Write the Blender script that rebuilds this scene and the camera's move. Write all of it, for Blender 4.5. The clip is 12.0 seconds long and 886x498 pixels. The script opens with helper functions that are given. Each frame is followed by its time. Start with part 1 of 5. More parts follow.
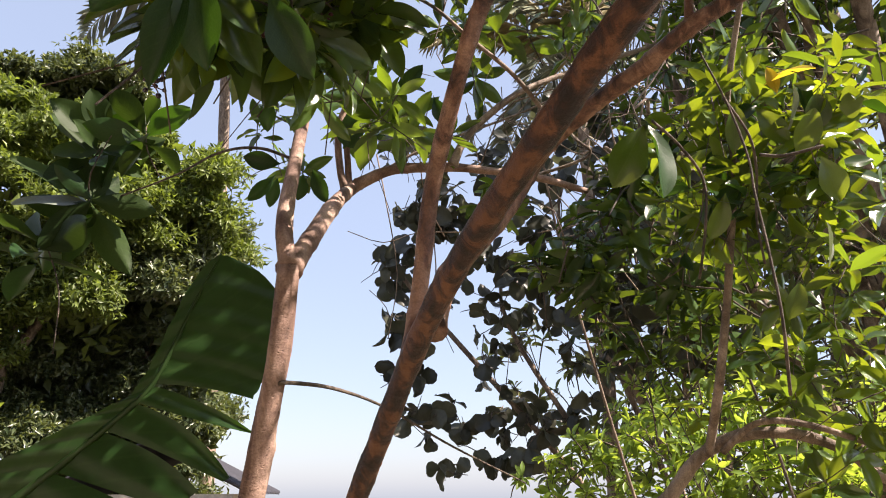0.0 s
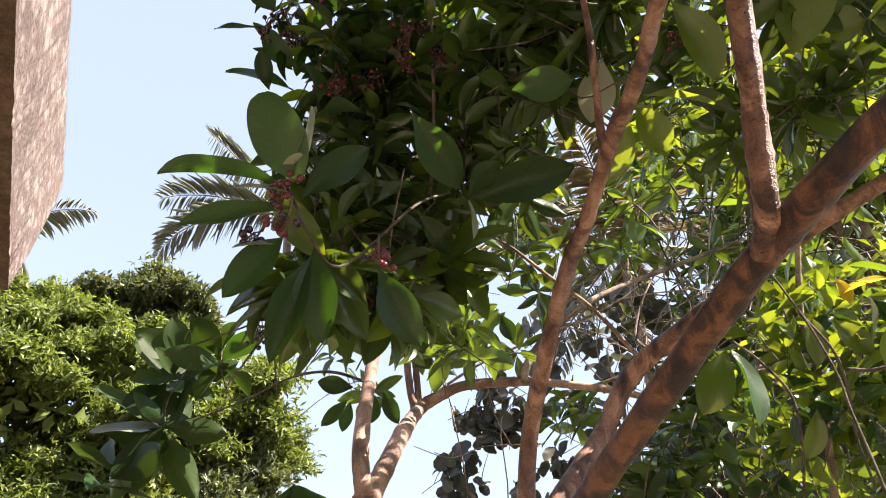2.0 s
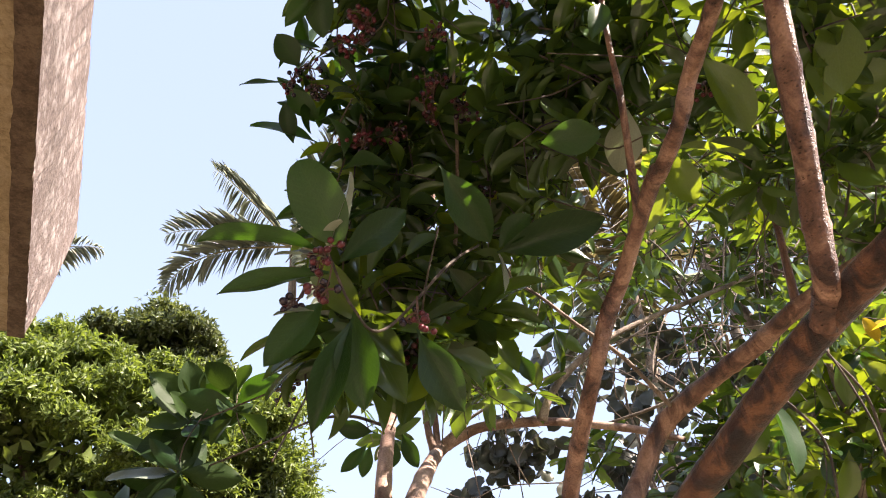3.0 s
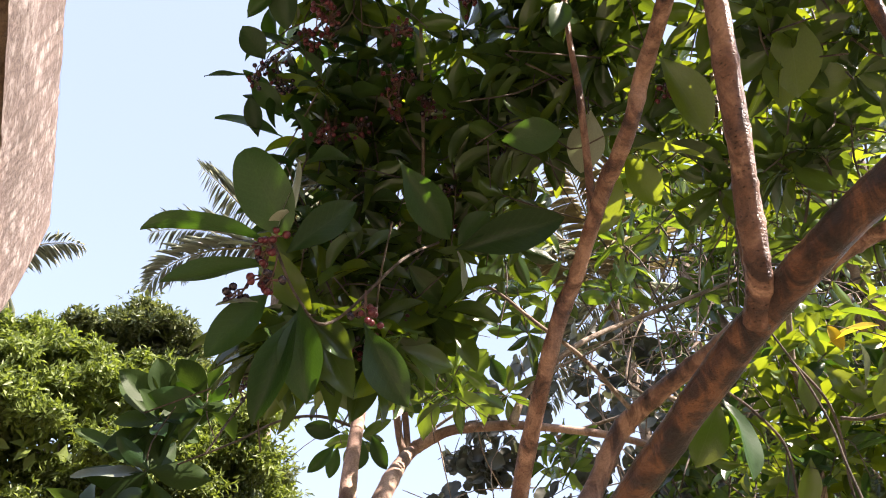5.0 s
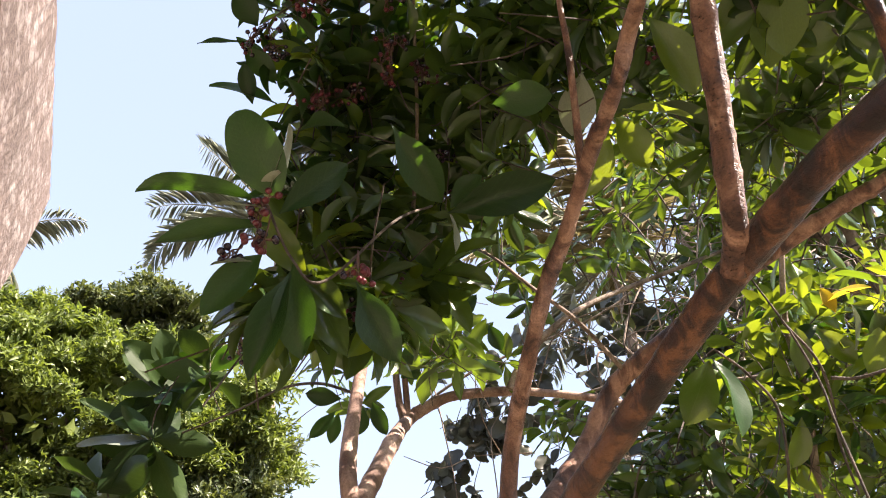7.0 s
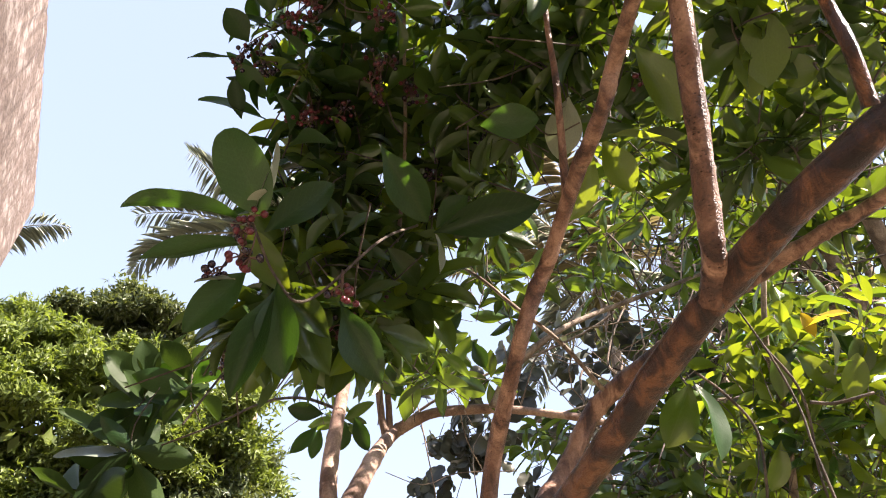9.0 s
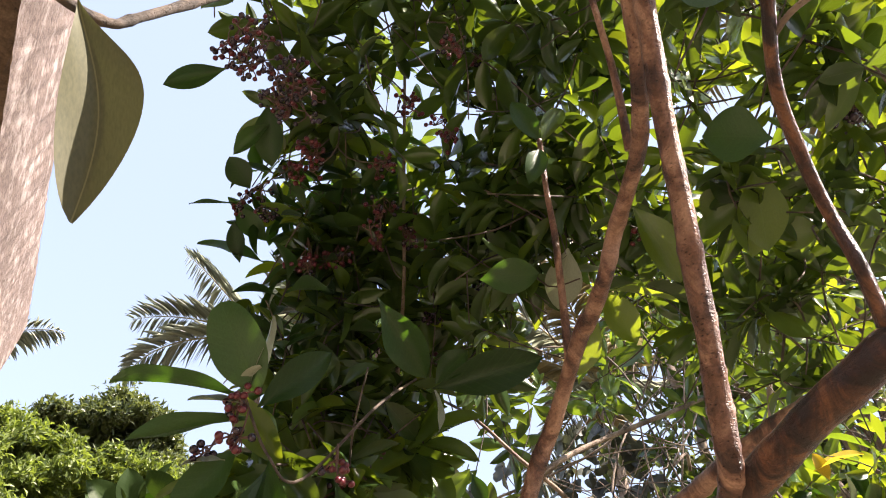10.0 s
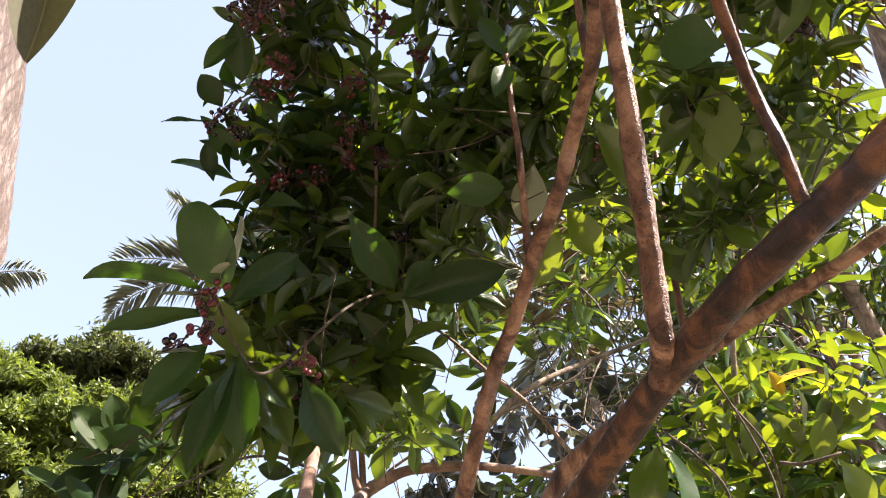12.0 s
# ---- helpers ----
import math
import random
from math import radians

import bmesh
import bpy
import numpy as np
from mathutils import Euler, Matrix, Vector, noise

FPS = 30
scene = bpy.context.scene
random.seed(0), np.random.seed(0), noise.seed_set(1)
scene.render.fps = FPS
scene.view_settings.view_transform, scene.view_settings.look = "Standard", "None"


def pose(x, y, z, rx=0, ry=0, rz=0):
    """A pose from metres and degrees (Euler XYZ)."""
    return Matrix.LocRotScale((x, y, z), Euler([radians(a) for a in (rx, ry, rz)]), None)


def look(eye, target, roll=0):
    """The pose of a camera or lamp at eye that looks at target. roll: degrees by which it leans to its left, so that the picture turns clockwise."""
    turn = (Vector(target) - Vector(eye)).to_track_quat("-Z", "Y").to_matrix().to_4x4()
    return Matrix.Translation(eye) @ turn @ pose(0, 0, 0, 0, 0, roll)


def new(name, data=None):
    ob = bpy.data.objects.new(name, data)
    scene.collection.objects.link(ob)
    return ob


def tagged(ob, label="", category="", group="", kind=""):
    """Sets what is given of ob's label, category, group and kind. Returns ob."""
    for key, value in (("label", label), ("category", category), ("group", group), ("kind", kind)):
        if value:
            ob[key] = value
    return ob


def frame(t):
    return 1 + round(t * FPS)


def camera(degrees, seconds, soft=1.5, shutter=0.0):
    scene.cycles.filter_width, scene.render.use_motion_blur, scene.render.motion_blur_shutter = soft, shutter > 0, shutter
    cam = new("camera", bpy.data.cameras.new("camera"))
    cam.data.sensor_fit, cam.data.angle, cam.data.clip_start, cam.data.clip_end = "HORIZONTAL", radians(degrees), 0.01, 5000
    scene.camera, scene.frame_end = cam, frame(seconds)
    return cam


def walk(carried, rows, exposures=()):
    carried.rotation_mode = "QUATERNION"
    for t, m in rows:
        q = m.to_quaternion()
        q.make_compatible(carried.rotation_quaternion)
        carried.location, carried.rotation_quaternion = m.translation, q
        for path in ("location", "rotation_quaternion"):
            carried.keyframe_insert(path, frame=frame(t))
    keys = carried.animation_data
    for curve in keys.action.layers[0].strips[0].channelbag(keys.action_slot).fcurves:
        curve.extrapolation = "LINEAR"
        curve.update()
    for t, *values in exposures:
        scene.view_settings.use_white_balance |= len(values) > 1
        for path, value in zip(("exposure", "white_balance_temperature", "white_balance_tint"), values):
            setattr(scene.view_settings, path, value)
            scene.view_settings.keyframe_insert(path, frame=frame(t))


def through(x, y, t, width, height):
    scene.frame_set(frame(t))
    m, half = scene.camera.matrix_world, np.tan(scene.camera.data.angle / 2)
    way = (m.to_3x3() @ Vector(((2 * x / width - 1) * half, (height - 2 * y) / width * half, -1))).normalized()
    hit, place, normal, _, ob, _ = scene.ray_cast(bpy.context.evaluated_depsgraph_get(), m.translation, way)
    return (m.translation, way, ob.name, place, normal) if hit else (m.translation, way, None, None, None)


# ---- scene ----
cam = camera(64.3, 12.0, soft=1.0)
PATH = [
    (0, (0.13, 0.308, 1.649), (0.215, 2.191, 2.316), -0.3),
    (0.5, (0.093, 0.315, 1.67), (0.171, 2.11, 2.548), 0.2),
    (1, (0.082, 0.294, 1.683), (0.119, 1.991, 2.74), -0.2),
    (1.5, (0.082, 0.273, 1.691), (0.077, 1.911, 2.838), -0.5),
    (2, (0.077, 0.258, 1.698), (0.021, 1.89, 2.854), -0.5),
    (2.5, (0.05, 0.249, 1.726), (-0.004, 1.846, 2.929), -1.5),
    (3, (0.041, 0.238, 1.729), (-0.024, 1.82, 2.951), -1.3),
    (3.2, (0.041, 0.235, 1.729), (-0.016, 1.815, 2.953), -1.6),
    (4.8, (0.083, 0.255, 1.724), (0.066, 1.848, 2.932), -1.3),
    (5, (0.08, 0.253, 1.724), (0.053, 1.828, 2.957), -0.9),
    (5.5, (0.077, 0.233, 1.726), (0.035, 1.785, 2.987), -1.1),
    (6, (0.081, 0.244, 1.715), (0.038, 1.824, 2.94), -0.7),
    (6.5, (0.09, 0.249, 1.707), (0.049, 1.854, 2.9), -1.1),
    (7, (0.092, 0.251, 1.703), (0.058, 1.871, 2.876), -1.3),
    (7.2, (0.091, 0.251, 1.7), (0.067, 1.876, 2.865), -1.3),
    (9, (0.095, 0.242, 1.707), (0.099, 1.839, 2.91), -0.9),
    (9.5, (0.091, 0.227, 1.721), (0.1, 1.77, 2.993), -1.1),
    (10, (0.093, 0.207, 1.773), (0.109, 1.614, 3.194), -1.2),
    (10.5, (0.084, 0.183, 1.79), (0.099, 1.476, 3.316), -1.6),
    (11, (0.093, 0.176, 1.785), (0.125, 1.446, 3.329), -2.1),
    (11.5, (0.105, 0.187, 1.77), (0.143, 1.549, 3.235), -3.2),
    (12, (0.116, 0.216, 1.721), (0.174, 1.731, 3.026), -2.0),
]
EXPOSURE, KELVIN, TINT = 2.34, 6900, 20
walk(cam, [(t, look(eye, target, roll)) for t, eye, target, roll in PATH], [(0, EXPOSURE - 0.50, KELVIN, TINT), (0.6, EXPOSURE - 0.25, KELVIN, TINT), (1.6, EXPOSURE, KELVIN, TINT), (8.5, EXPOSURE + 0.05, KELVIN, TINT), (10.2, EXPOSURE + 0.07, KELVIN, TINT), (12, EXPOSURE + 0.05, KELVIN, TINT)])


# ------------------------------------------------------------------ light
SUN_TO = Vector((0.63, -0.26, 0.73)).normalized()
world = bpy.data.worlds.new("world")
scene.world = world
world.use_nodes = True
wn = world.node_tree
sky = wn.nodes.new("ShaderNodeTexSky")
sky.sky_type = "NISHITA"
sky.sun_disc = False
sky.sun_elevation = math.asin(SUN_TO.z)
sky.sun_rotation = math.atan2(SUN_TO.x, SUN_TO.y)
sky.air_density = 1.15
sky.dust_density = 1.6
sky.ozone_density = 1.0
sky.altitude = 200
haze = wn.nodes.new("ShaderNodeMix")    # a thin even haze over the whole sky
haze.data_type = "RGBA"
haze.inputs[0].default_value = 0.8
haze.inputs[7].default_value = (0.86, 1.08, 1.42, 1)
wn.links.new(sky.outputs[0], haze.inputs[6])
wn.links.new(haze.outputs[2], wn.nodes["Background"].inputs[0])
wn.nodes["Background"].inputs[1].default_value = 0.15
sun = new("sun", bpy.data.lights.new("sun", "SUN"))
sun.data.energy = 4.6
sun.data.angle = radians(0.5)
sun.data.color = (1.0, 0.93, 0.82)
sun.matrix_world = look(SUN_TO * 50, (0, 0, 0))


# ------------------------------------------------------------------ materials
def material(name):
    m = bpy.data.materials.new(name)
    m.use_nodes = True
    nt = m.node_tree
    return m, nt, nt.nodes["Principled BSDF"]


def node(nt, kind, **values):
    n = nt.nodes.new("ShaderNode" + kind)
    for key, v in values.items():
        n.inputs[key.replace("_", " ")].default_value = v
    return n


def ramp(nt, source, stops):
    r = nt.nodes.new("ShaderNodeValToRGB")
    while len(r.color_ramp.elements) < len(stops):
        r.color_ramp.elements.new(0.5)
    for e, (at, c) in zip(r.color_ramp.elements, stops):
        e.position, e.color = at, (*c, 1)
    nt.links.new(source, r.inputs[0])
    return r.outputs[0]


def mix(nt, fac, a, b, how="MIX"):
    m = nt.nodes.new("ShaderNodeMix")
    m.data_type, m.blend_type = "RGBA", how
    for slot, v in ((0, fac), (6, a), (7, b)):
        if isinstance(v, (int, float)):
            m.inputs[slot].default_value = v
        elif isinstance(v, tuple):
            m.inputs[slot].default_value = (*v, 1)
        else:
            nt.links.new(v, m.inputs[slot])
    return m.outputs[2]


def maths(nt, op, a, b=None):
    m = nt.nodes.new("ShaderNodeMath")
    m.operation = op
    for slot, v in ((0, a), (1, b)):
        if isinstance(v, (int, float)):
            m.inputs[slot].default_value = v
        elif v is not None:
            nt.links.new(v, m.inputs[slot])
    return m.outputs[0]


def bump(nt, bsdf, height, strength, distance=0.01):
    b = node(nt, "Bump", Strength=strength, Distance=distance)
    nt.links.new(height, b.inputs["Height"])
    nt.links.new(b.outputs[0], bsdf.inputs["Normal"])


def leaf_material(name, dark, light, through, share=0.4, rough=0.38, island=False, rib=(0.10, 0.15, 0.05), veins=True, gloss=0.28, ribs=0.30, side_veins=0.08, relief=0.25):
    """A leaf: waxy upper skin, light passing through, midrib and side veins along the blade's own coordinates."""
    m, nt, bsdf = material(name)
    if island:
        rnd = nt.nodes.new("ShaderNodeNewGeometry").outputs["Random Per Island"]
    else:
        rnd = nt.nodes.new("ShaderNodeObjectInfo").outputs["Random"]
    base = ramp(nt, rnd, [(0.0, dark), (1.0, light)])
    tex = nt.nodes.new("ShaderNodeTexCoord")
    spots = node(nt, "TexNoise", Scale=35.0, Detail=5.0)
    nt.links.new(tex.outputs["Object"], spots.inputs["Vector"])
    base = mix(nt, 0.5, base, ramp(nt, spots.outputs[0], [(0.3, (0.55, 0.55, 0.5)), (0.65, (1.15, 1.1, 1.0))]), "MULTIPLY")
    glow = ramp(nt, rnd, [(0.0, tuple(c * 0.4 for c in through)), (0.4, tuple(c * 0.9 for c in through)), (1.0, tuple(min(1, c * 1.35) for c in through))])
    if veins:
        uv = nt.nodes.new("ShaderNodeSeparateXYZ")
        nt.links.new(tex.outputs["UV"], uv.inputs[0])
        u = maths(nt, "ABSOLUTE", maths(nt, "SUBTRACT", uv.outputs[0], 0.5))
        mid = maths(nt, "LESS_THAN", u, 0.010)
        side = maths(nt, "SINE", maths(nt, "MULTIPLY", maths(nt, "SUBTRACT", uv.outputs[1], maths(nt, "MULTIPLY", u, 0.55)), 62.0))
        side = maths(nt, "MULTIPLY", maths(nt, "GREATER_THAN", side, 0.92), side_veins)
        line = maths(nt, "MAXIMUM", maths(nt, "MULTIPLY", mid, ribs), side)
        base = mix(nt, line, base, rib)
        bump(nt, bsdf, maths(nt, "ADD", maths(nt, "MULTIPLY", line, -1.0), spots.outputs[0]), relief, 0.002)
    nt.links.new(base, bsdf.inputs["Base Color"])
    bsdf.inputs["Roughness"].default_value = rough
    bsdf.inputs["Specular IOR Level"].default_value = gloss
    tr = nt.nodes.new("ShaderNodeBsdfTranslucent")
    nt.links.new(glow, tr.inputs[0])
    both = node(nt, "MixShader", Fac=share)
    nt.links.new(bsdf.outputs[0], both.inputs[1])
    nt.links.new(tr.outputs[0], both.inputs[2])
    nt.links.new(both.outputs[0], nt.nodes["Material Output"].inputs[0])
    return m


def bark_material(name, dark, mid, light, scale=1.0, rough=0.8, hard=1.0, pore=0.85):
    """Thin bark: broad patches, fine grain, ring creases across the stem and dark breathing pores."""
    m, nt, bsdf = material(name)
    tex = nt.nodes.new("ShaderNodeTexCoord")
    stretch = nt.nodes.new("ShaderNodeMapping")
    stretch.inputs["Scale"].default_value = (1, 1, 0.3)
    squash = nt.nodes.new("ShaderNodeMapping")
    squash.inputs["Scale"].default_value = (1, 1, 2.2)
    nt.links.new(tex.outputs["Object"], stretch.inputs[0])
    nt.links.new(tex.outputs["Object"], squash.inputs[0])
    big = node(nt, "TexNoise", Scale=17.0 * scale, Detail=8.0, Roughness=0.62, Distortion=0.8)
    rings = node(nt, "TexNoise", Scale=32.0 * scale, Detail=6.0, Roughness=0.6)
    fine = node(nt, "TexNoise", Scale=260.0 * scale, Detail=6.0, Roughness=0.7)
    cells = node(nt, "TexVoronoi", Scale=120.0 * scale, Randomness=1.0)
    nt.links.new(stretch.outputs[0], big.inputs["Vector"])
    nt.links.new(squash.outputs[0], rings.inputs["Vector"])
    nt.links.new(tex.outputs["Object"], fine.inputs["Vector"])
    nt.links.new(squash.outputs[0], cells.inputs["Vector"])
    col = ramp(nt, big.outputs[0], [(0.49 - 0.13 * hard, dark), (0.485, mid), (0.49 + 0.13 * hard, light)])
    col = mix(nt, 0.35, col, ramp(nt, rings.outputs[0], [(0.36, (0.45, 0.4, 0.37)), (0.5, (1.0, 1.0, 1.0)), (0.66, (1.25, 1.22, 1.2))]), "MULTIPLY")
    col = mix(nt, 0.6, col, ramp(nt, fine.outputs[0], [(0.34, (0.5, 0.46, 0.43)), (0.6, (1.15, 1.13, 1.12))]), "MULTIPLY")
    pores = ramp(nt, cells.outputs["Distance"], [(0.11, (0.10, 0.06, 0.05)), (0.19, (1, 1, 1))])
    few = ramp(nt, big.outputs[0], [(0.44, (pore, pore, pore)), (0.60, (pore * 0.15, pore * 0.15, pore * 0.15))])
    col = mix(nt, few, col, pores, "MULTIPLY")
    nt.links.new(col, bsdf.inputs["Base Color"])
    bsdf.inputs["Roughness"].default_value = rough
    relief = maths(nt, "ADD", maths(nt, "MULTIPLY", rings.outputs[0], 1.0), maths(nt, "MULTIPLY", fine.outputs[0], 0.5))
    relief = maths(nt, "ADD", relief, maths(nt, "MULTIPLY", maths(nt, "MINIMUM", cells.outputs["Distance"], 0.25), 3.0))
    bump(nt, bsdf, relief, 0.9, 0.004)
    return m


def plain_material(name, dark, light, scale, rough=0.7, strength=0.3, metal=0.0):
    m, nt, bsdf = material(name)
    tex = nt.nodes.new("ShaderNodeTexCoord")
    big = node(nt, "TexNoise", Scale=scale, Detail=8.0, Roughness=0.65)
    fine = node(nt, "TexNoise", Scale=scale * 14, Detail=6.0)
    nt.links.new(tex.outputs["Object"], big.inputs["Vector"])
    nt.links.new(tex.outputs["Object"], fine.inputs["Vector"])
    col = ramp(nt, big.outputs[0], [(0.3, dark), (0.7, light)])
    col = mix(nt, 0.5, col, ramp(nt, fine.outputs[0], [(0.3, (0.6, 0.6, 0.6)), (0.65, (1.1, 1.1, 1.1))]), "MULTIPLY")
    nt.links.new(col, bsdf.inputs["Base Color"])
    bsdf.inputs["Roughness"].default_value = rough
    bsdf.inputs["Metallic"].default_value = metal
    bump(nt, bsdf, fine.outputs[0], strength, 0.008)
    return m


def concrete_material(name, dark, mid, light, blotch):
    """Weathered lime-washed concrete: fine grain, faint board marks, pale flaked blotches and pits."""
    m, nt, bsdf = material(name)
    tex = nt.nodes.new("ShaderNodeTexCoord")
    big = node(nt, "TexNoise", Scale=2.2, Detail=9.0, Roughness=0.7, Distortion=0.6)
    patch = node(nt, "TexNoise", Scale=11.0, Detail=9.0, Roughness=0.72)
    grain = node(nt, "TexNoise", Scale=60.0, Detail=8.0, Roughness=0.7)
    fine = node(nt, "TexNoise", Scale=240.0, Detail=5.0, Roughness=0.7)
    tall = nt.nodes.new("ShaderNodeMapping")
    tall.inputs["Scale"].default_value = (1, 1, 2.2)
    nt.links.new(tex.outputs["Object"], tall.inputs[0])
    for n in (big, patch, grain, fine):
        nt.links.new(tall.outputs[0], n.inputs["Vector"])
    col = ramp(nt, grain.outputs[0], [(0.30, dark), (0.5, mid), (0.72, light)])
    col = mix(nt, ramp(nt, patch.outputs[0], [(0.50, (0, 0, 0)), (0.62, (0.8, 0.8, 0.8))]), col, blotch)
    col = mix(nt, 0.45, col, ramp(nt, big.outputs[0], [(0.35, (0.6, 0.56, 0.5)), (0.6, (1.05, 1.0, 0.98))]), "MULTIPLY")
    col = mix(nt, 0.4, col, ramp(nt, fine.outputs[0], [(0.32, (0.6, 0.57, 0.55)), (0.6, (1.1, 1.1, 1.1))]), "MULTIPLY")
    nt.links.new(col, bsdf.inputs["Base Color"])
    bsdf.inputs["Roughness"].default_value = 0.93
    bump(nt, bsdf, maths(nt, "ADD", maths(nt, "MULTIPLY", fine.outputs[0], 0.5), grain.outputs[0]), 0.6, 0.006)
    return m


LEAF_DARK = leaf_material("leaf_dark", (0.015, 0.042, 0.014), (0.032, 0.074, 0.024), (0.055, 0.135, 0.006), 0.28, 0.34, gloss=0.30, ribs=0.10)
LEAF_FRESH = leaf_material("leaf_fresh", (0.042, 0.090, 0.018), (0.090, 0.150, 0.030), (0.27, 0.34, 0.014), 0.36, 0.22, gloss=0.65)
# dim leaf for the low shoots, the near crown's shade put into its colour
LEAF_SHOOT = leaf_material("leaf_shoot", (0.015, 0.033, 0.010), (0.036, 0.062, 0.020), (0.06, 0.11, 0.010), 0.26, 0.5, gloss=0.14, ribs=0.1)
LEAF_YELLOW = leaf_material("leaf_yellow", (0.45, 0.33, 0.03), (0.55, 0.42, 0.05), (0.75, 0.55, 0.03), 0.45)
# the pale base colour stands in for glare on glossy leaves
LEAF_PALE = leaf_material("leaf_pale", (0.18, 0.215, 0.165), (0.24, 0.275, 0.215), (0.20, 0.25, 0.10), 0.2, 0.35, rib=(0.34, 0.34, 0.24), gloss=0.5)
LEAF_DULL = leaf_material("leaf_dull", (0.075, 0.078, 0.046), (0.090, 0.092, 0.054), (0.10, 0.11, 0.035), 0.2, 0.6, rib=(0.24, 0.22, 0.11), ribs=0.5, side_veins=0.015, gloss=0.2, relief=0.02)
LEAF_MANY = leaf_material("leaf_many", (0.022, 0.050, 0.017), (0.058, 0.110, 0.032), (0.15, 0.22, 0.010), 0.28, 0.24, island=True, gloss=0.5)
# sunlight put in: a lighter, more see-through copy of leaf_many
LEAF_SUNLIT = leaf_material("leaf_sunlit", (0.026, 0.062, 0.014), (0.075, 0.14, 0.026), (0.30, 0.37, 0.014), 0.36, 0.22, island=True, gloss=0.6)
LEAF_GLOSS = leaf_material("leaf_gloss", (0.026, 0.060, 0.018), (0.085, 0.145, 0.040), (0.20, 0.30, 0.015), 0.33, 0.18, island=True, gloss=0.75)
LEAF_FAR = leaf_material("leaf_far", (0.046, 0.070, 0.022), (0.150, 0.195, 0.052), (0.28, 0.37, 0.04), 0.30, 0.42, island=True, veins=False)
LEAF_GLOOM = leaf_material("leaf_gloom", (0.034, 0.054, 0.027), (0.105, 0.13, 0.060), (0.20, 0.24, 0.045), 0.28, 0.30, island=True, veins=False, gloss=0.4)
LEAF_BROAD = leaf_material("leaf_broad", (0.038, 0.040, 0.035), (0.095, 0.100, 0.078), (0.10, 0.11, 0.05), 0.22, 0.38, island=True, veins=False, gloss=0.35)
LEAF_FERN = leaf_material("leaf_fern", (0.08, 0.15, 0.03), (0.17, 0.25, 0.06), (0.42, 0.55, 0.05), 0.45, island=True, veins=False)
LEAF_PALM = leaf_material("leaf_palm", (0.16, 0.19, 0.15), (0.32, 0.35, 0.28), (0.48, 0.52, 0.38), 0.42, 0.28, island=True, veins=False)
LEAF_PALM_OLD = leaf_material("leaf_palm_old", (0.22, 0.19, 0.10), (0.34, 0.30, 0.17), (0.35, 0.30, 0.12), 0.3, 0.5, island=True, veins=False)
LEAF_BANANA = leaf_material("leaf_banana", (0.012, 0.034, 0.010), (0.017, 0.042, 0.012), (0.045, 0.11, 0.008), 0.22, 0.34, rib=(0.08, 0.13, 0.04))
BARK = bark_material("bark", (0.040, 0.016, 0.011), (0.150, 0.072, 0.046), (0.33, 0.195, 0.135), 1.6, hard=0.8, rough=0.45)
BARK_PALE = bark_material("bark_pale", (0.12, 0.068, 0.052), (0.25, 0.162, 0.125), (0.39, 0.275, 0.215), 0.7, pore=0.5)
BARK_RED = bark_material("bark_red", (0.012, 0.004, 0.003), (0.050, 0.018, 0.010), (0.165, 0.070, 0.032), 2.6, hard=0.7, pore=0.3, rough=0.32)
BARK_GREY = bark_material("bark_grey", (0.09, 0.065, 0.048), (0.18, 0.135, 0.10), (0.31, 0.245, 0.19))
TWIG = bark_material("twig", (0.026, 0.020, 0.015), (0.066, 0.050, 0.038), (0.135, 0.105, 0.080), 2.0)
CONCRETE = concrete_material("concrete", (0.062, 0.045, 0.039), (0.160, 0.121, 0.106), (0.275, 0.222, 0.203), (0.41, 0.36, 0.34))
SOFFIT = concrete_material("soffit", (0.26, 0.19, 0.11), (0.42, 0.32, 0.20), (0.54, 0.43, 0.29), (0.52, 0.42, 0.30))
DRIP = concrete_material("drip_stain", (0.05, 0.032, 0.022), (0.115, 0.075, 0.052), (0.19, 0.13, 0.09), (0.22, 0.155, 0.11))
WALL = plain_material("wall_plaster", (0.42, 0.36, 0.28), (0.62, 0.55, 0.45), 2.0, 0.9)
SOIL = plain_material("soil", (0.07, 0.058, 0.035), (0.16, 0.125, 0.075), 0.8, 0.95, 0.6)
ROOF = plain_material("roof_sheet", (0.018, 0.018, 0.024), (0.035, 0.035, 0.045), 1.5, 0.8)
BERRY_RED = plain_material("berry_red", (0.045, 0.005, 0.010), (0.13, 0.010, 0.018), 60, 0.28, 0.05)
BERRY_DARK = plain_material("berry_dark", (0.012, 0.010, 0.018), (0.04, 0.02, 0.035), 60, 0.25, 0.05)
STALK = plain_material("berry_stalk", (0.07, 0.035, 0.028), (0.14, 0.07, 0.05), 60, 0.6, 0.1)


# ------------------------------------------------------------------ builders
def mesh_object(name, verts, faces, mat, parent=None, label="", smooth=True, uv=None):
    me = bpy.data.meshes.new(name)
    me.from_pydata([tuple(v) for v in verts], [], [tuple(f) for f in faces])
    me.materials.append(mat)
    if smooth:
        me.polygons.foreach_set("use_smooth", [True] * len(me.polygons))
    if uv is not None:
        layer = me.uv_layers.new(name="blade")
        loops = np.empty(len(me.loops), np.int32)
        me.loops.foreach_get("vertex_index", loops)
        layer.data.foreach_set("uv", np.asarray(uv, np.float32)[loops].ravel())
    ob = new(name, me)
    if parent is not None:
        ob.parent = parent
    return tagged(ob, label)


def thing(name, label, category, at=(0, 0, 0), group="", kind=""):
    ob = new(name)
    ob.empty_display_size = 0.1
    ob.location = at
    bpy.context.view_layer.update()
    return tagged(ob, label, category, group, kind)


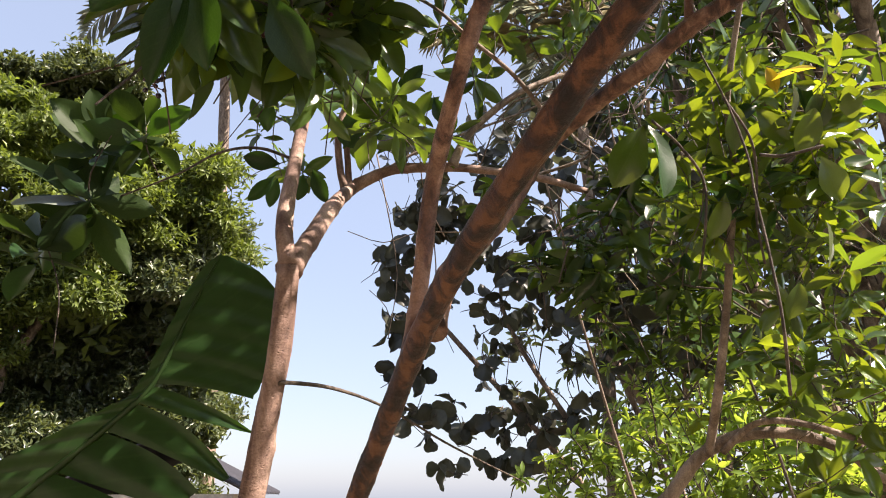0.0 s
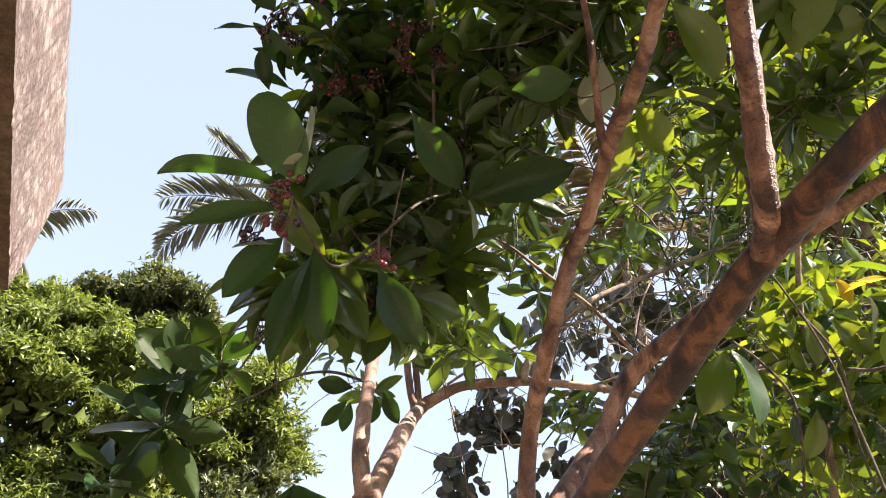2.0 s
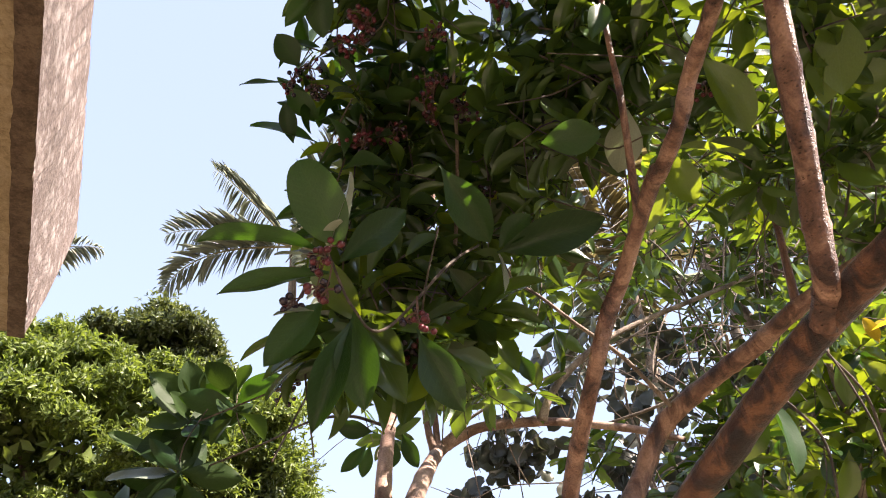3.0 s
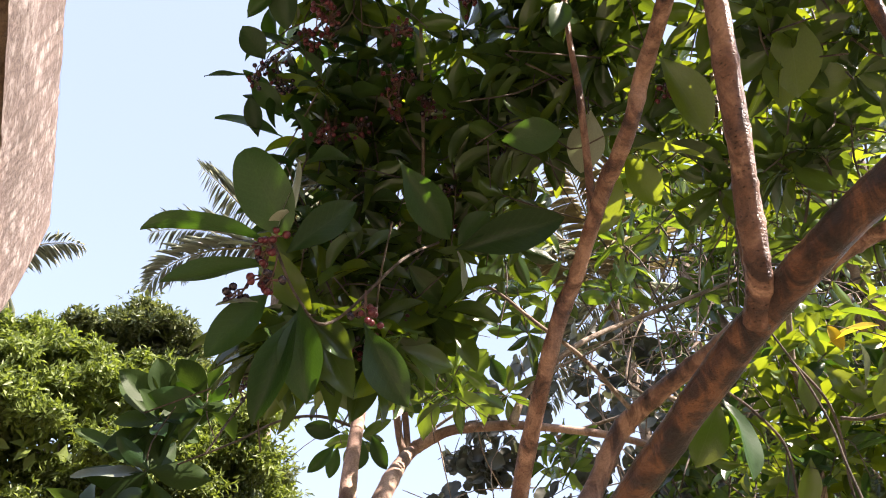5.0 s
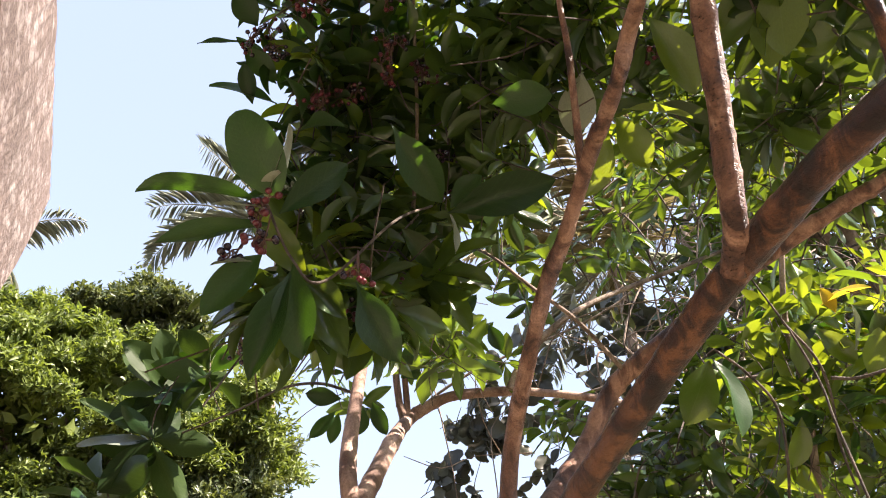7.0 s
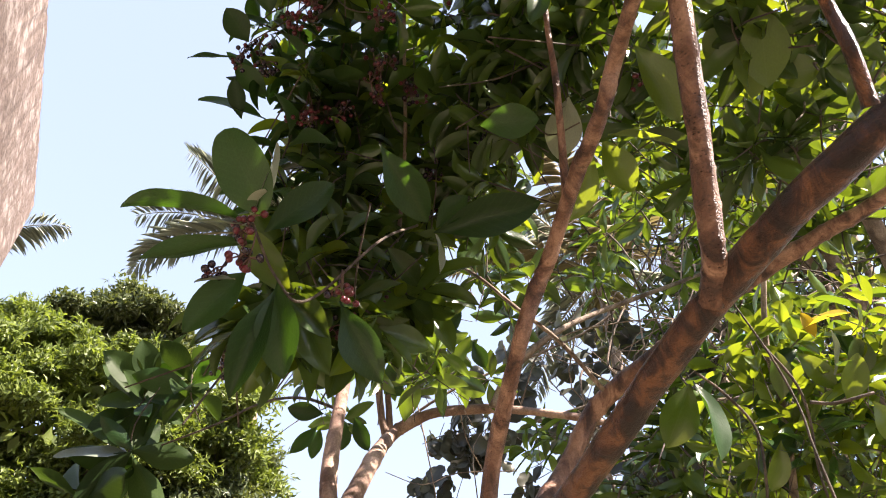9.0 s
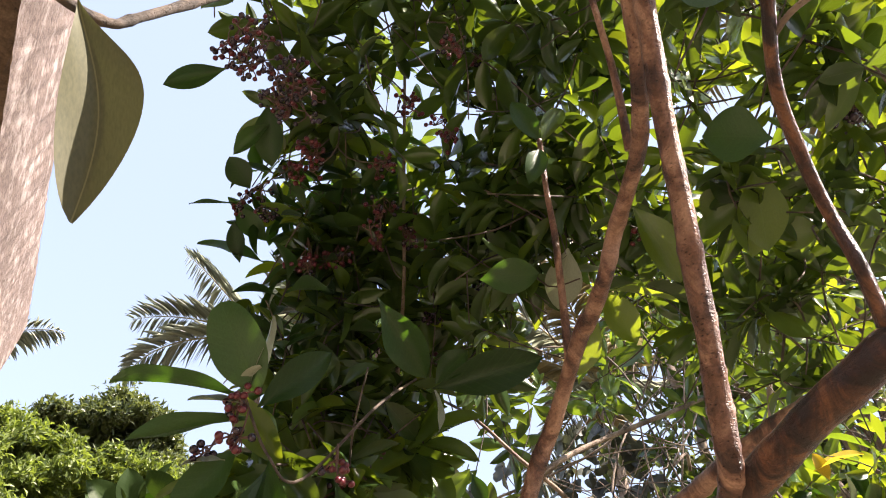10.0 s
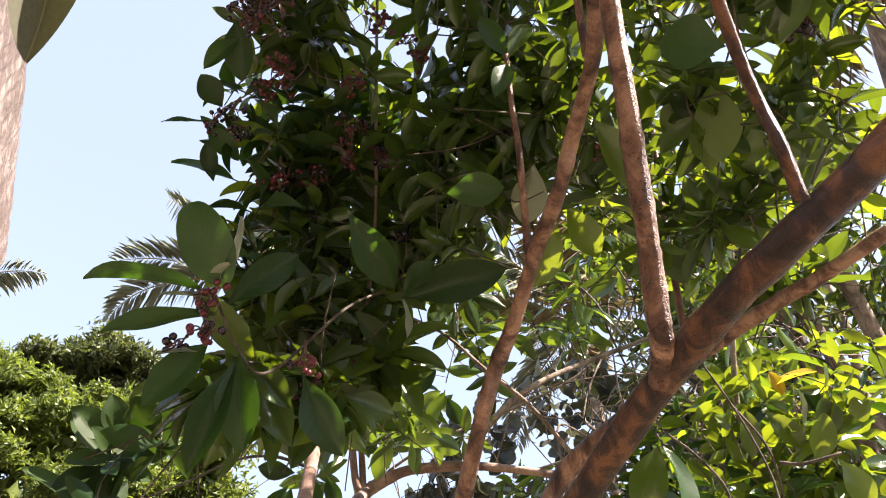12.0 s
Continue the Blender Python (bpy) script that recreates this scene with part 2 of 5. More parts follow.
def settle(ob):
    """Parts are made in world coordinates: hang them under a thing that stands elsewhere."""
    for child in ob.children:
        child.matrix_parent_inverse = Matrix.Translation(-Vector(ob.location))


def smooth_path(points, steps=7):
    """A Catmull-Rom line through the points."""
    p = [np.array(q, float) for q in points]
    p = [2 * p[0] - p[1], *p, 2 * p[-1] - p[-2]]
    out = []
    for a, b, c, d in zip(p, p[1:], p[2:], p[3:]):
        for k in range(steps):
            t = k / steps
            out.append(0.5 * (2 * b + (c - a) * t + (2 * a - 5 * b + 4 * c - d) * t * t + (3 * b - a - 3 * c + d) * t ** 3))
    return np.array(out + [p[-2]])


def tube(points, r0, r1, sides=12, steps=8, rough=0.04, knots=0.0, seed=1, flare=0.0):
    """A tapered, slightly uneven round stem along a smooth line, closed at both ends."""
    rng = np.random.default_rng(seed)
    line = smooth_path(points, steps)
    n = len(line)
    run = np.gradient(line, axis=0)
    run /= np.linalg.norm(run, axis=1)[:, None] + 1e-9
    side = np.cross(run[0], (0.3, 0.2, 0.9))
    verts, faces = [], []
    turn = np.linspace(0, 2 * np.pi, sides, endpoint=False)
    wave = rng.uniform(0, 6.28, 4)
    for i in range(n):
        side = side - run[i] * (side @ run[i])
        side /= np.linalg.norm(side) + 1e-9
        up = np.cross(run[i], side)
        s = i / (n - 1)
        r = r0 + (r1 - r0) * s
        swell = 1 + flare * math.exp(-i / 2.5) + knots * max(0, math.sin(i * 0.9 + wave[3])) ** 6
        ring = r * swell * (1 + rough * np.sin(2 * turn + wave[0] + i * 0.35) + rough * 0.7 * np.sin(3 * turn + wave[1] - i * 0.5) + rng.normal(0, rough * 0.25, sides))
        verts += list(line[i] + ring[:, None] * (np.cos(turn)[:, None] * side + np.sin(turn)[:, None] * up))
    for i in range(n - 1):
        for k in range(sides):
            a, b = i * sides + k, i * sides + (k + 1) % sides
            faces.append((a, b, b + sides, a + sides))
    faces.append(tuple(range(sides))[::-1])
    faces.append(tuple(range((n - 1) * sides, n * sides)))
    return verts, faces


def join(pieces):
    verts, faces = [], []
    for v, f in pieces:
        k = len(verts)
        verts += list(v)
        faces += [tuple(i + k for i in face) for face in f]
    return verts, faces


def stem(name, points, r0, r1, mat, parent, label="", seed=1, **how):
    v, f = tube(points, r0, r1, seed=seed, **how)
    return mesh_object(name, v, f, mat, parent, label)


def blade(nl=10, na=5, widest=0.58, fold=0.16, curl=0.16, wave=0.012, sharp=0.95, seed=0, bow=0.0, uneven=0.0, ragged=0.0):
    """A leaf of length 1 along +y and width 1: points, faces and blade coordinates."""
    rng = np.random.default_rng(seed)
    ph = rng.uniform(0, 6.28)
    verts, uv, faces = [], [], []
    power = math.log(0.5) / math.log(widest)
    for i in range(nl + 1):
        v = i / nl
        w = 0.5 * math.sin(math.pi * min(1, max(0, v)) ** power) ** (sharp if v < widest else sharp * 0.74) if 0 < v < 1 else 0.012
        if 0 < v < 1:
            w *= 1 + rng.normal(0, 1) * ragged
        for k in range(na):
            u = 2 * k / (na - 1) - 1
            z = fold * abs(u) * w - curl * v * v + wave * math.sin(ph + 9 * v + 2 * u) * abs(u)
            verts.append((u * w * (1 + uneven * (1 if u < 0 else -1)) + bow * math.sin(math.pi * v ** 1.3), v, z))
            uv.append((0.5 + 0.5 * u * (w / 0.5), v))
    for i in range(nl):
        for k in range(na - 1):
            a = i * na + k
            faces.append((a, a + 1, a + na + 1, a + na))
    return np.array(verts), faces, np.array(uv)


HANGING = blade(26, 11, widest=0.62, fold=0.13, curl=0.06, wave=0.006, sharp=1.0, seed=7, bow=-0.30, uneven=0.2)
BLADES = [blade(14, 5, widest=0.50 + 0.04 * k, fold=0.10 + 0.07 * k, curl=0.05 + 0.07 * k, wave=0.022, seed=k) for k in range(5)]
SMALL = [blade(4, 3, widest=0.5 + 0.05 * k, fold=0.2, curl=0.05 + 0.1 * k, wave=0, seed=k) for k in range(3)]
ROUND = blade(40, 9, widest=0.5, fold=0.1, curl=0.12, sharp=0.58, seed=3)
BROAD = [blade(11, 7, widest=0.40 + 0.06 * k, fold=0.12 + 0.08 * k, curl=0.12 + 0.1 * k, wave=0.05, sharp=0.5, seed=4 + k, ragged=0.05) for k in range(3)]
leaf_meshes = {}


def leaf_data(k, mat):
    """One shared mesh for each kind of blade and material."""
    key = (k, mat.name)
    if key not in leaf_meshes:
        v, f, uv = (BLADES + [ROUND, HANGING])[k]
        me = bpy.data.meshes.new("leaf")
        me.from_pydata([tuple(p) for p in v], [], f)
        me.polygons.foreach_set("use_smooth", [True] * len(me.polygons))
        layer = me.uv_layers.new(name="blade")
        loops = np.empty(len(me.loops), np.int32)
        me.loops.foreach_get("vertex_index", loops)
        layer.data.foreach_set("uv", uv.astype(np.float32)[loops].ravel())
        me.materials.append(mat)
        leaf_meshes[key] = me
    return leaf_meshes[key]


def leaf_matrix(base, way, facing, length, width):
    y = Vector(way).normalized()
    x = y.cross(Vector(facing))
    if x.length < 1e-3:
        x = y.cross(Vector((0.3, 0.8, 0.5)))
    x.normalize()
    z = x.cross(y)
    m = Matrix((x, y, z)).transposed().to_4x4()
    m.translation = Vector(base)
    return m @ Matrix.Diagonal((width, length, length, 1))


def leaf(parent, base, tip, width, facing=(0, 0, 1), mat=None, k=1, label=""):
    """One leaf of its own from base to tip."""
    mat = mat or LEAF_DARK
    way = Vector(tip) - Vector(base)
    ob = new("leaf", leaf_data(k, mat))
    ob.parent = parent
    sag = -float((BLADES + [ROUND, HANGING])[k][0][-1][2])
    m = leaf_matrix((0, 0, 0), way, facing, 1, 1) @ Matrix.Rotation(math.atan(sag), 4, "X")
    size = way.length / math.hypot(1, sag)
    ob.matrix_basis = Matrix.Translation(base) @ m @ Matrix.Diagonal((width, size, size, 1))
    return tagged(ob, label)


def whorls(rng, centre, radii, shoots, length, leaves=(6, 9), lift=0.6, out=0.5, slim=0.36, droop=0.2, spread=(35, 100)):
    """Shoot tips in an egg-shaped volume, each with a whorl of leaves: rows of base, way, facing, length, width; and the shoots' twigs."""
    rows, twigs = [], []
    centre, radii = np.array(centre, float), np.array(radii, float) * np.ones(3)
    for _ in range(shoots):
        d = rng.normal(size=3)
        d *= rng.uniform(0, 1) ** 0.4 / np.linalg.norm(d)
        tip = centre + d * radii
        axis = d * out + np.array((0, 0, lift)) + rng.normal(size=3) * 0.35
        axis /= np.linalg.norm(axis)
        a = np.cross(axis, rng.normal(size=3))
        a /= np.linalg.norm(a)
        b = np.cross(axis, a)
        size = length * rng.uniform(0.8, 1.15)
        spin = rng.uniform(0, 6.28)
        count = rng.integers(leaves[0], leaves[1] + 1)
        for k in range(count):
            th = math.radians(spread[0] + (spread[1] - spread[0]) * (1 - k / count) + rng.normal() * 10)
            ph = spin + 2.4 * k + rng.normal() * 0.2
            way = axis * math.cos(th) + (a * math.cos(ph) + b * math.sin(ph)) * math.sin(th)
            way[2] -= droop * rng.uniform(0.2, 1.3)
            way /= np.linalg.norm(way)
            facing = axis + rng.normal(size=3) * 0.3
            base = tip - axis * (0.45 * size * (1 - k / count))
            big = size * rng.uniform(0.75, 1.1) * (0.7 + 0.3 * math.sin(math.pi * (k + 0.5) / count))
            rows.append((base, way, facing, big, big * slim * rng.uniform(0.85, 1.15)))
        end = tip - axis * size * rng.uniform(1.2, 2.2) + rng.normal(size=3) * 0.3 * size
        twigs.append((tip, (tip + end) / 2 + rng.normal(size=3) * 0.12 * size, end))
    return rows, twigs


def foliage(name, rows, mat, parent, rng, shapes=None, label=""):
    """Many leaves as one mesh."""
    shapes = shapes or SMALL
    kinds = rng.integers(0, len(shapes), len(rows))
    all_v, all_uv, all_f, start = [], [], [], 0
    for k, (bv, bf, buv) in enumerate(shapes):
        some = [r for r, q in zip(rows, kinds) if q == k]
        if not some:
            continue
        base = np.array([r[0] for r in some])
        y = np.array([r[1] for r in some])
        y = y / np.linalg.norm(y, axis=1)[:, None]
        x = np.cross(y, np.array([r[2] for r in some]))
        x /= np.linalg.norm(x, axis=1)[:, None] + 1e-9
        z = np.cross(x, y)
        ln = np.array([r[3] for r in some])[:, None, None]
        wd = np.array([r[4] for r in some])[:, None, None]
        v = base[:, None] + x[:, None] * bv[None, :, :1] * wd + y[:, None] * bv[None, :, 1:2] * ln + z[:, None] * bv[None, :, 2:] * ln
        n, p = v.shape[:2]
        f = np.array(bf)
        all_v.append(v.reshape(-1, 3))
        all_uv.append(np.tile(buv, (n, 1)))
        all_f.append((f[None] + (np.arange(n) * p)[:, None, None]).reshape(-1, 4) + start)
        start += n * p
    v, uv, f = np.concatenate(all_v), np.concatenate(all_uv), np.concatenate(all_f)
    me = bpy.data.meshes.new(name)
    me.vertices.add(len(v))
    me.vertices.foreach_set("co", v.astype(np.float32).ravel())
    me.loops.add(f.size)
    me.loops.foreach_set("vertex_index", f.astype(np.int32).ravel())
    me.polygons.add(len(f))
    me.polygons.foreach_set("loop_start", np.arange(0, f.size, 4, dtype=np.int32))
    me.update(calc_edges=True)
    me.polygons.foreach_set("use_smooth", [True] * len(me.polygons))
    me.uv_layers.new(name="blade").data.foreach_set("uv", uv[f.ravel()].astype(np.float32).ravel())
    me.materials.append(mat)
    ob = new(name, me)
    ob.parent = parent
    return tagged(ob, label, kind="stuff")


def leaves_apart(rows, parent, rng, mats, count=300):
    """The first rows as leaves of their own; the rest are given back."""
    for base, way, facing, length, width in rows[:count]:
        ob = new("leaf", leaf_data(int(rng.integers(0, len(BLADES))), mats[int(rng.integers(0, len(mats)))]))
        ob.parent = parent
        ob.matrix_basis = leaf_matrix(base, way, facing, length, width)
    return rows[count:]


def twig_mesh(name, lines, r, mat, parent):
    pieces = [tube(line, r, r * 0.6, sides=5, steps=3, rough=0.04, seed=k) for k, line in enumerate(lines)]
    v, f = join(pieces)
    return tagged(mesh_object(name, v, f, mat, parent), kind="stuff")


def ball(r, rings=6, sides=9):
    verts, faces = [(0, 0, r)], []
    for i in range(1, rings):
        a = math.pi * i / rings
        verts += [(r * math.sin(a) * math.cos(2 * math.pi * k / sides), r * math.sin(a) * math.sin(2 * math.pi * k / sides), r * math.cos(a)) for k in range(sides)]
    verts.append((0, 0, -r))
    for k in range(sides):
        faces.append((0, 1 + k, 1 + (k + 1) % sides))
        for i in range(rings - 2):
            a, b = 1 + i * sides + k, 1 + i * sides + (k + 1) % sides
            faces.append((a, a + sides, b + sides, b))
        end = 1 + (rings - 2) * sides
        faces.append((end + k, len(verts) - 1, end + (k + 1) % sides))
    return verts, faces


berry_meshes = []
for mat in (BERRY_RED, BERRY_DARK):
    me = bpy.data.meshes.new("berry")
    v, f = ball(1.0)
    me.from_pydata(v, [], f)
    me.polygons.foreach_set("use_smooth", [True] * len(me.polygons))
    me.materials.append(mat)
    berry_meshes.append(me)


def berries(parent, at, spread, count, red=0.5, r=0.0042, seed=0, down=0.3):
    """A branching cluster of small round berries on thin stalks."""
    rng = np.random.default_rng(seed)
    at = np.array(at, float)
    lines, ends = [], []
    root = at + np.array((0, 0, spread * 0.9))
    hubs = []
    for _ in range(max(3, count // 6)):
        d = rng.normal(size=3)
        d /= np.linalg.norm(d)
        hub = at + d * spread * 0.55
        hub[2] -= down * spread * 0.4
        hubs.append(hub)
        lines.append((root, (root + hub) / 2 + rng.normal(size=3) * spread * 0.1, hub))
    for k in range(count):
        hub = hubs[k % len(hubs)]
        d = rng.normal(size=3)
        d /= np.linalg.norm(d)
        end = hub + d * spread * 0.42
        ends.append(end)
        lines.append((hub, (hub + end) / 2 + rng.normal(size=3) * spread * 0.05, end))
    v, f = join([tube(l, 0.0011, 0.0008, sides=4, steps=2, rough=0, seed=k) for k, l in enumerate(lines)])
    cluster = mesh_object("fruit_stalk", v, f, STALK, parent, "drooping cluster of red and black berries")
    for end in ends:
        ob = new("berry", berry_meshes[0 if rng.uniform() < red else 1])
        ob.parent = cluster
        ob.matrix_basis = Matrix.LocRotScale(end, Euler(rng.uniform(0, 3, 3)), Vector((r, r, r)) * rng.uniform(0.8, 1.15))
    return cluster


# ------------------------------------------------------------------ ground
def ground_sheet():
    n = 70
    side = np.concatenate([-np.geomspace(1500, 3, n // 2), np.linspace(-2.5, 2.5, 6), np.geomspace(3, 1500, n // 2)])
    verts = [(x, y, 0.05 * noise.noise(Vector((x * 0.7, y * 0.7, 0))) if abs(x) < 40 and abs(y) < 40 else 0.0) for y in side for x in side]
    k = len(side)
    faces = [(i * k + j, i * k + j + 1, (i + 1) * k + j + 1, (i + 1) * k + j) for i in range(k - 1) for j in range(k - 1)]
    return tagged(mesh_object("ground", verts, faces, SOIL), "dark brown soil and leaf litter under the trees", "ground", kind="structure")


ground_sheet()


# ------------------------------------------------------------------ house with the concrete eave
EDGE = Vector((0.494, -0.8696, 0))      # along the eave, towards the near end
INWARD = Vector((-0.8696, -0.494, 0))   # from the eave's edge to the house
CORNER = Vector((-1.408, 2.148, 3.014))


def eave_slab(name, near, depth0, depth1, z0, z1, slant, mat, parent, cuts=260, rough=0.004, label="", fall=0.0, under=None):
    """A long slab under the roof's edge, broken and uneven along its edges; slant: how much further its top reaches at the far end;
    fall: metres by which the top sinks for each metre."""
    verts, faces = [], []
    rng = np.random.default_rng(4)
    for i in range(cuts + 1):
        s = near * i / cuts
        for q, (dep, z) in enumerate(((depth0, z0), (depth0 - 0.008, z0 + 0.3 * (z1 - z0)), (depth0 - 0.004, z0 + 0.7 * (z1 - z0)), (depth0, z1), (depth1, z1), (depth1, z0))):
            lean = -slant * (z - z0) / (z1 - z0) * (1 - i / cuts)
            worn = rough * (0.5 * noise.noise(Vector((s * 9, q * 3.1, depth0))) + 1.0 * noise.noise(Vector((s * 34, q * 5.3, 2.0))) + rng.normal(0, 0.12))
            chip = rough * (0.5 * noise.noise(Vector((s * 12, q * 4.7, 7.0))) + 0.9 * noise.noise(Vector((s * 40, q * 6.1, 9.0))))
            p = CORNER + EDGE * (s + lean) + INWARD * (dep + worn) + Vector((0, 0, z - CORNER.z - fall * min(s, 2.0) * (z - z0) / (z1 - z0) + chip))
            verts.append(p)
    for i in range(cuts):
        for q in range(6):
            a, b = i * 6 + q, i * 6 + (q + 1) % 6
            faces.append((a, b, b + 6, a + 6))
    faces += [tuple(range(6)), tuple(range(cuts * 6, cuts * 6 + 6))[::-1]]
    ob = mesh_object(name, verts, faces, mat, parent, label, smooth=False)
    if under is not None:
        ob.data.materials.append(under)
        for k in range(cuts):
            ob.data.polygons[k * 6 + 5].material_index = 1
    return ob


def house():
    h = thing("house", "old house with a weathered stained concrete eave", "house")
    eave_slab("eave_beam", 7.0, 0.0, 0.13, 2.935, 3.59, 0.3, CONCRETE, h, fall=0.165, under=SOFFIT, label="flaking pinkish-grey concrete eave beam")
    eave_slab("drip_edge", 7.0, 0.004, 0.046, 2.921, 2.933, 0.0, DRIP, h, cuts=260, label="dark stained drip edge")
    eave_slab("soffit", 7.0, 0.133, 1.3, 3.03, 3.23, 0.25, SOFFIT, h, cuts=30, rough=0.003, label="stained ochre concrete soffit")
    eave_slab("drip_strip", 7.0, 0.22, 0.27, 2.99, 3.027, 0.0, SOFFIT, h, cuts=40, rough=0.003)
    eave_slab("roof_slab", 7.0, 0.14, 4.2, 3.595, 3.72, 0.0, CONCRETE, h, cuts=30, label="flat concrete roof slab")
    eave_slab("wall", 6.9, 0.75, 0.98, 0.0, 3.025, 0.0, WALL, h, cuts=20, rough=0.002, label="plastered house wall")
    eave_slab("back_wall", 6.9, 3.9, 4.1, 0.0, 3.47, 0.0, WALL, h, cuts=4, rough=0.0, label="plastered house wall")
    for s0, s1 in ((0.02, 0.2), (6.7, 6.88)):
        v = [CORNER + EDGE * q + INWARD * d + Vector((0, 0, z - CORNER.z)) for z in (0.0, 3.46) for q, d in ((s0, 1.305), (s1, 1.305), (s1, 3.895), (s0, 3.895))]
        mesh_object("end_wall", v, [(0, 3, 2, 1), (4, 5, 6, 7), (0, 1, 5, 4), (1, 2, 6, 5), (2, 3, 7, 6), (3, 0, 4, 7)], WALL, h, "plastered house wall", smooth=False)
    return tagged(h, kind="structure")


house()


def shed():
    s = thing("shed", "small shed with a dark sheet roof behind the trees", "shed", group="")
    c = Vector((-3.906, 13.184, 1.244))
    c.z = 0
    w, d, hgt = 2.6, 2.4, 1.75
    for name, x0, x1, y0, y1 in (("front_wall", -w / 2, w / 2, -d / 2, -d / 2 + 0.12), ("rear_wall", -w / 2, w / 2, d / 2 - 0.12, d / 2),
                                 ("side_wall", -w / 2, -w / 2 + 0.12, -d / 2 + 0.12, d / 2 - 0.12), ("side_wall", w / 2 - 0.12, w / 2, -d / 2 + 0.12, d / 2 - 0.12)):
        v = [c + Vector((x, y, z)) for z in (0, hgt - 0.02) for x, y in ((x0, y0), (x1, y0), (x1, y1), (x0, y1))]
        mesh_object(name, v, [(0, 3, 2, 1), (4, 5, 6, 7), (0, 1, 5, 4), (1, 2, 6, 5), (2, 3, 7, 6), (3, 0, 4, 7)], WALL, s, smooth=False)
    for name, x0, z0, x1, z1 in (("roof_sheet", -w / 2 - 0.25, hgt, 0.0, hgt + 0.75), ("roof_sheet", 0.0, hgt + 0.75, w / 2 + 0.25, hgt)):
        verts, faces, n = [], [], 24
        for i in range(n + 1):
            y = -d / 2 - 0.25 + (d + 0.5) * i / n
            up = 0.02 * math.cos(math.pi * i)
            verts += [c + Vector((x0, y, z0 + up)), c + Vector((x1, y, z1 + up)), c + Vector((x1, y, z1 + up + 0.03)), c + Vector((x0, y, z0 + up + 0.03))]
        for i in range(n):
            for q in range(4):
                a, b = i * 4 + q, i * 4 + (q + 1) % 4
                faces.append((a, b, b + 4, a + 4))
        faces += [(0, 1, 2, 3), (n * 4 + 3, n * 4 + 2, n * 4 + 1, n * 4)]
        mesh_object(name, verts, faces, ROOF, s, "dark corrugated roof sheet", smooth=False)
    return s


shed()


# ------------------------------------------------------------------ the tree in front, with several leaning stems
def near_tree():
    rng = np.random.default_rng(11)
    t = thing("berry_tree", "small evergreen tree with leaning reddish stems and dark berries", "tree", (-0.2, 1.5, 0))
    stem("trunk", [(-0.200, 1.500, -0.050), (-0.180, 1.520, 0.550), (-0.110, 1.500, 1.050), (-0.030, 1.430, 1.400), (0.028, 1.350, 1.565), (0.063, 1.276, 1.656), (0.082, 1.233, 1.699), (0.102, 1.188, 1.743), (0.122, 1.139, 1.787), (0.141, 1.083, 1.824), (0.161, 1.031, 1.856), (0.183, 0.974, 1.883), (0.210, 0.906, 1.912), (0.241, 0.832, 1.941), (0.266, 0.777, 1.966), (0.295, 0.720, 1.993), (0.320, 0.669, 2.011), (0.342, 0.621, 2.024), (0.372, 0.577, 2.039), (0.416, 0.526, 2.063), (0.462, 0.472, 2.092)],
         0.0142, 0.0132, BARK_RED, t, "leaning red-brown trunk with darker worn patches", seed=2, sides=20, steps=12, knots=0.04, rough=0.03)
    stem("limb", [(0.128, 1.118, 1.802), (0.139, 1.125, 1.890), (0.153, 1.103, 2.011), (0.185, 0.987, 2.118), (0.208, 0.959, 2.179), (0.227, 0.929, 2.215), (0.258, 0.833, 2.278), (0.255, 0.812, 2.26), (0.269, 0.745, 2.276), (0.28, 0.722, 2.311), (0.286, 0.655, 2.316), (0.285, 0.598, 2.317), (0.276, 0.54, 2.336), (0.264, 0.489, 2.358), (0.25, 0.447, 2.383), (0.23, 0.395, 2.42), (0.205, 0.306, 2.51)],
         0.0108, 0.0066, BARK, t, "slender tan limb with knobbly leaf scars", seed=3, flare=0.22, knots=0.12)
    stem("limb", [(0.303, 0.700, 1.997), (0.300, 0.676, 2.010), (0.297, 0.658, 2.029), (0.294, 0.642, 2.055), (0.291, 0.622, 2.083), (0.284, 0.590, 2.124), (0.276, 0.552, 2.178), (0.267, 0.508, 2.241), (0.258, 0.461, 2.298), (0.249, 0.413, 2.348), (0.241, 0.364, 2.395), (0.232, 0.315, 2.440)],
         0.0098, 0.0074, BARK, t, "smooth tan upright limb", seed=4, flare=0.22, knots=0.10)
    stem("limb", [(0.367, 0.545, 2.043), (0.355, 0.523, 2.073), (0.349, 0.515, 2.107), (0.331, 0.488, 2.138), (0.31, 0.45, 2.161), (0.296, 0.405, 2.178), (0.289, 0.362, 2.197), (0.279, 0.313, 2.232), (0.271, 0.242, 2.304)],
         0.0047, 0.0042, BARK_RED, t, "thin shaded grey-brown limb", seed=5, flare=0.22)
    stem("limb", [(0.302, 0.42, 2.172), (0.312, 0.404, 2.176), (0.337, 0.387, 2.183), (0.358, 0.371, 2.19), (0.427, 0.329, 2.234)], 0.0023, 0.0015, BARK_GREY, t, seed=6)
    stem("limb", [(0.153, 1.185, 1.851), (0.185, 1.24, 1.947), (0.276, 1.33, 2.078), (0.33, 1.337, 2.172), (0.369, 1.31, 2.211), (0.434, 1.248, 2.244), (0.477, 1.198, 2.26), (0.519, 1.139, 2.281), (0.577, 1.1, 2.308), (0.624, 1.06, 2.323), (0.658, 1.03, 2.332), (0.7, 0.99, 2.341), (0.865, 0.849, 2.4)],
         0.0175, 0.0100, BARK, t, "rough pinkish limb rising behind the trunk", seed=7, flare=0.22, knots=0.14)
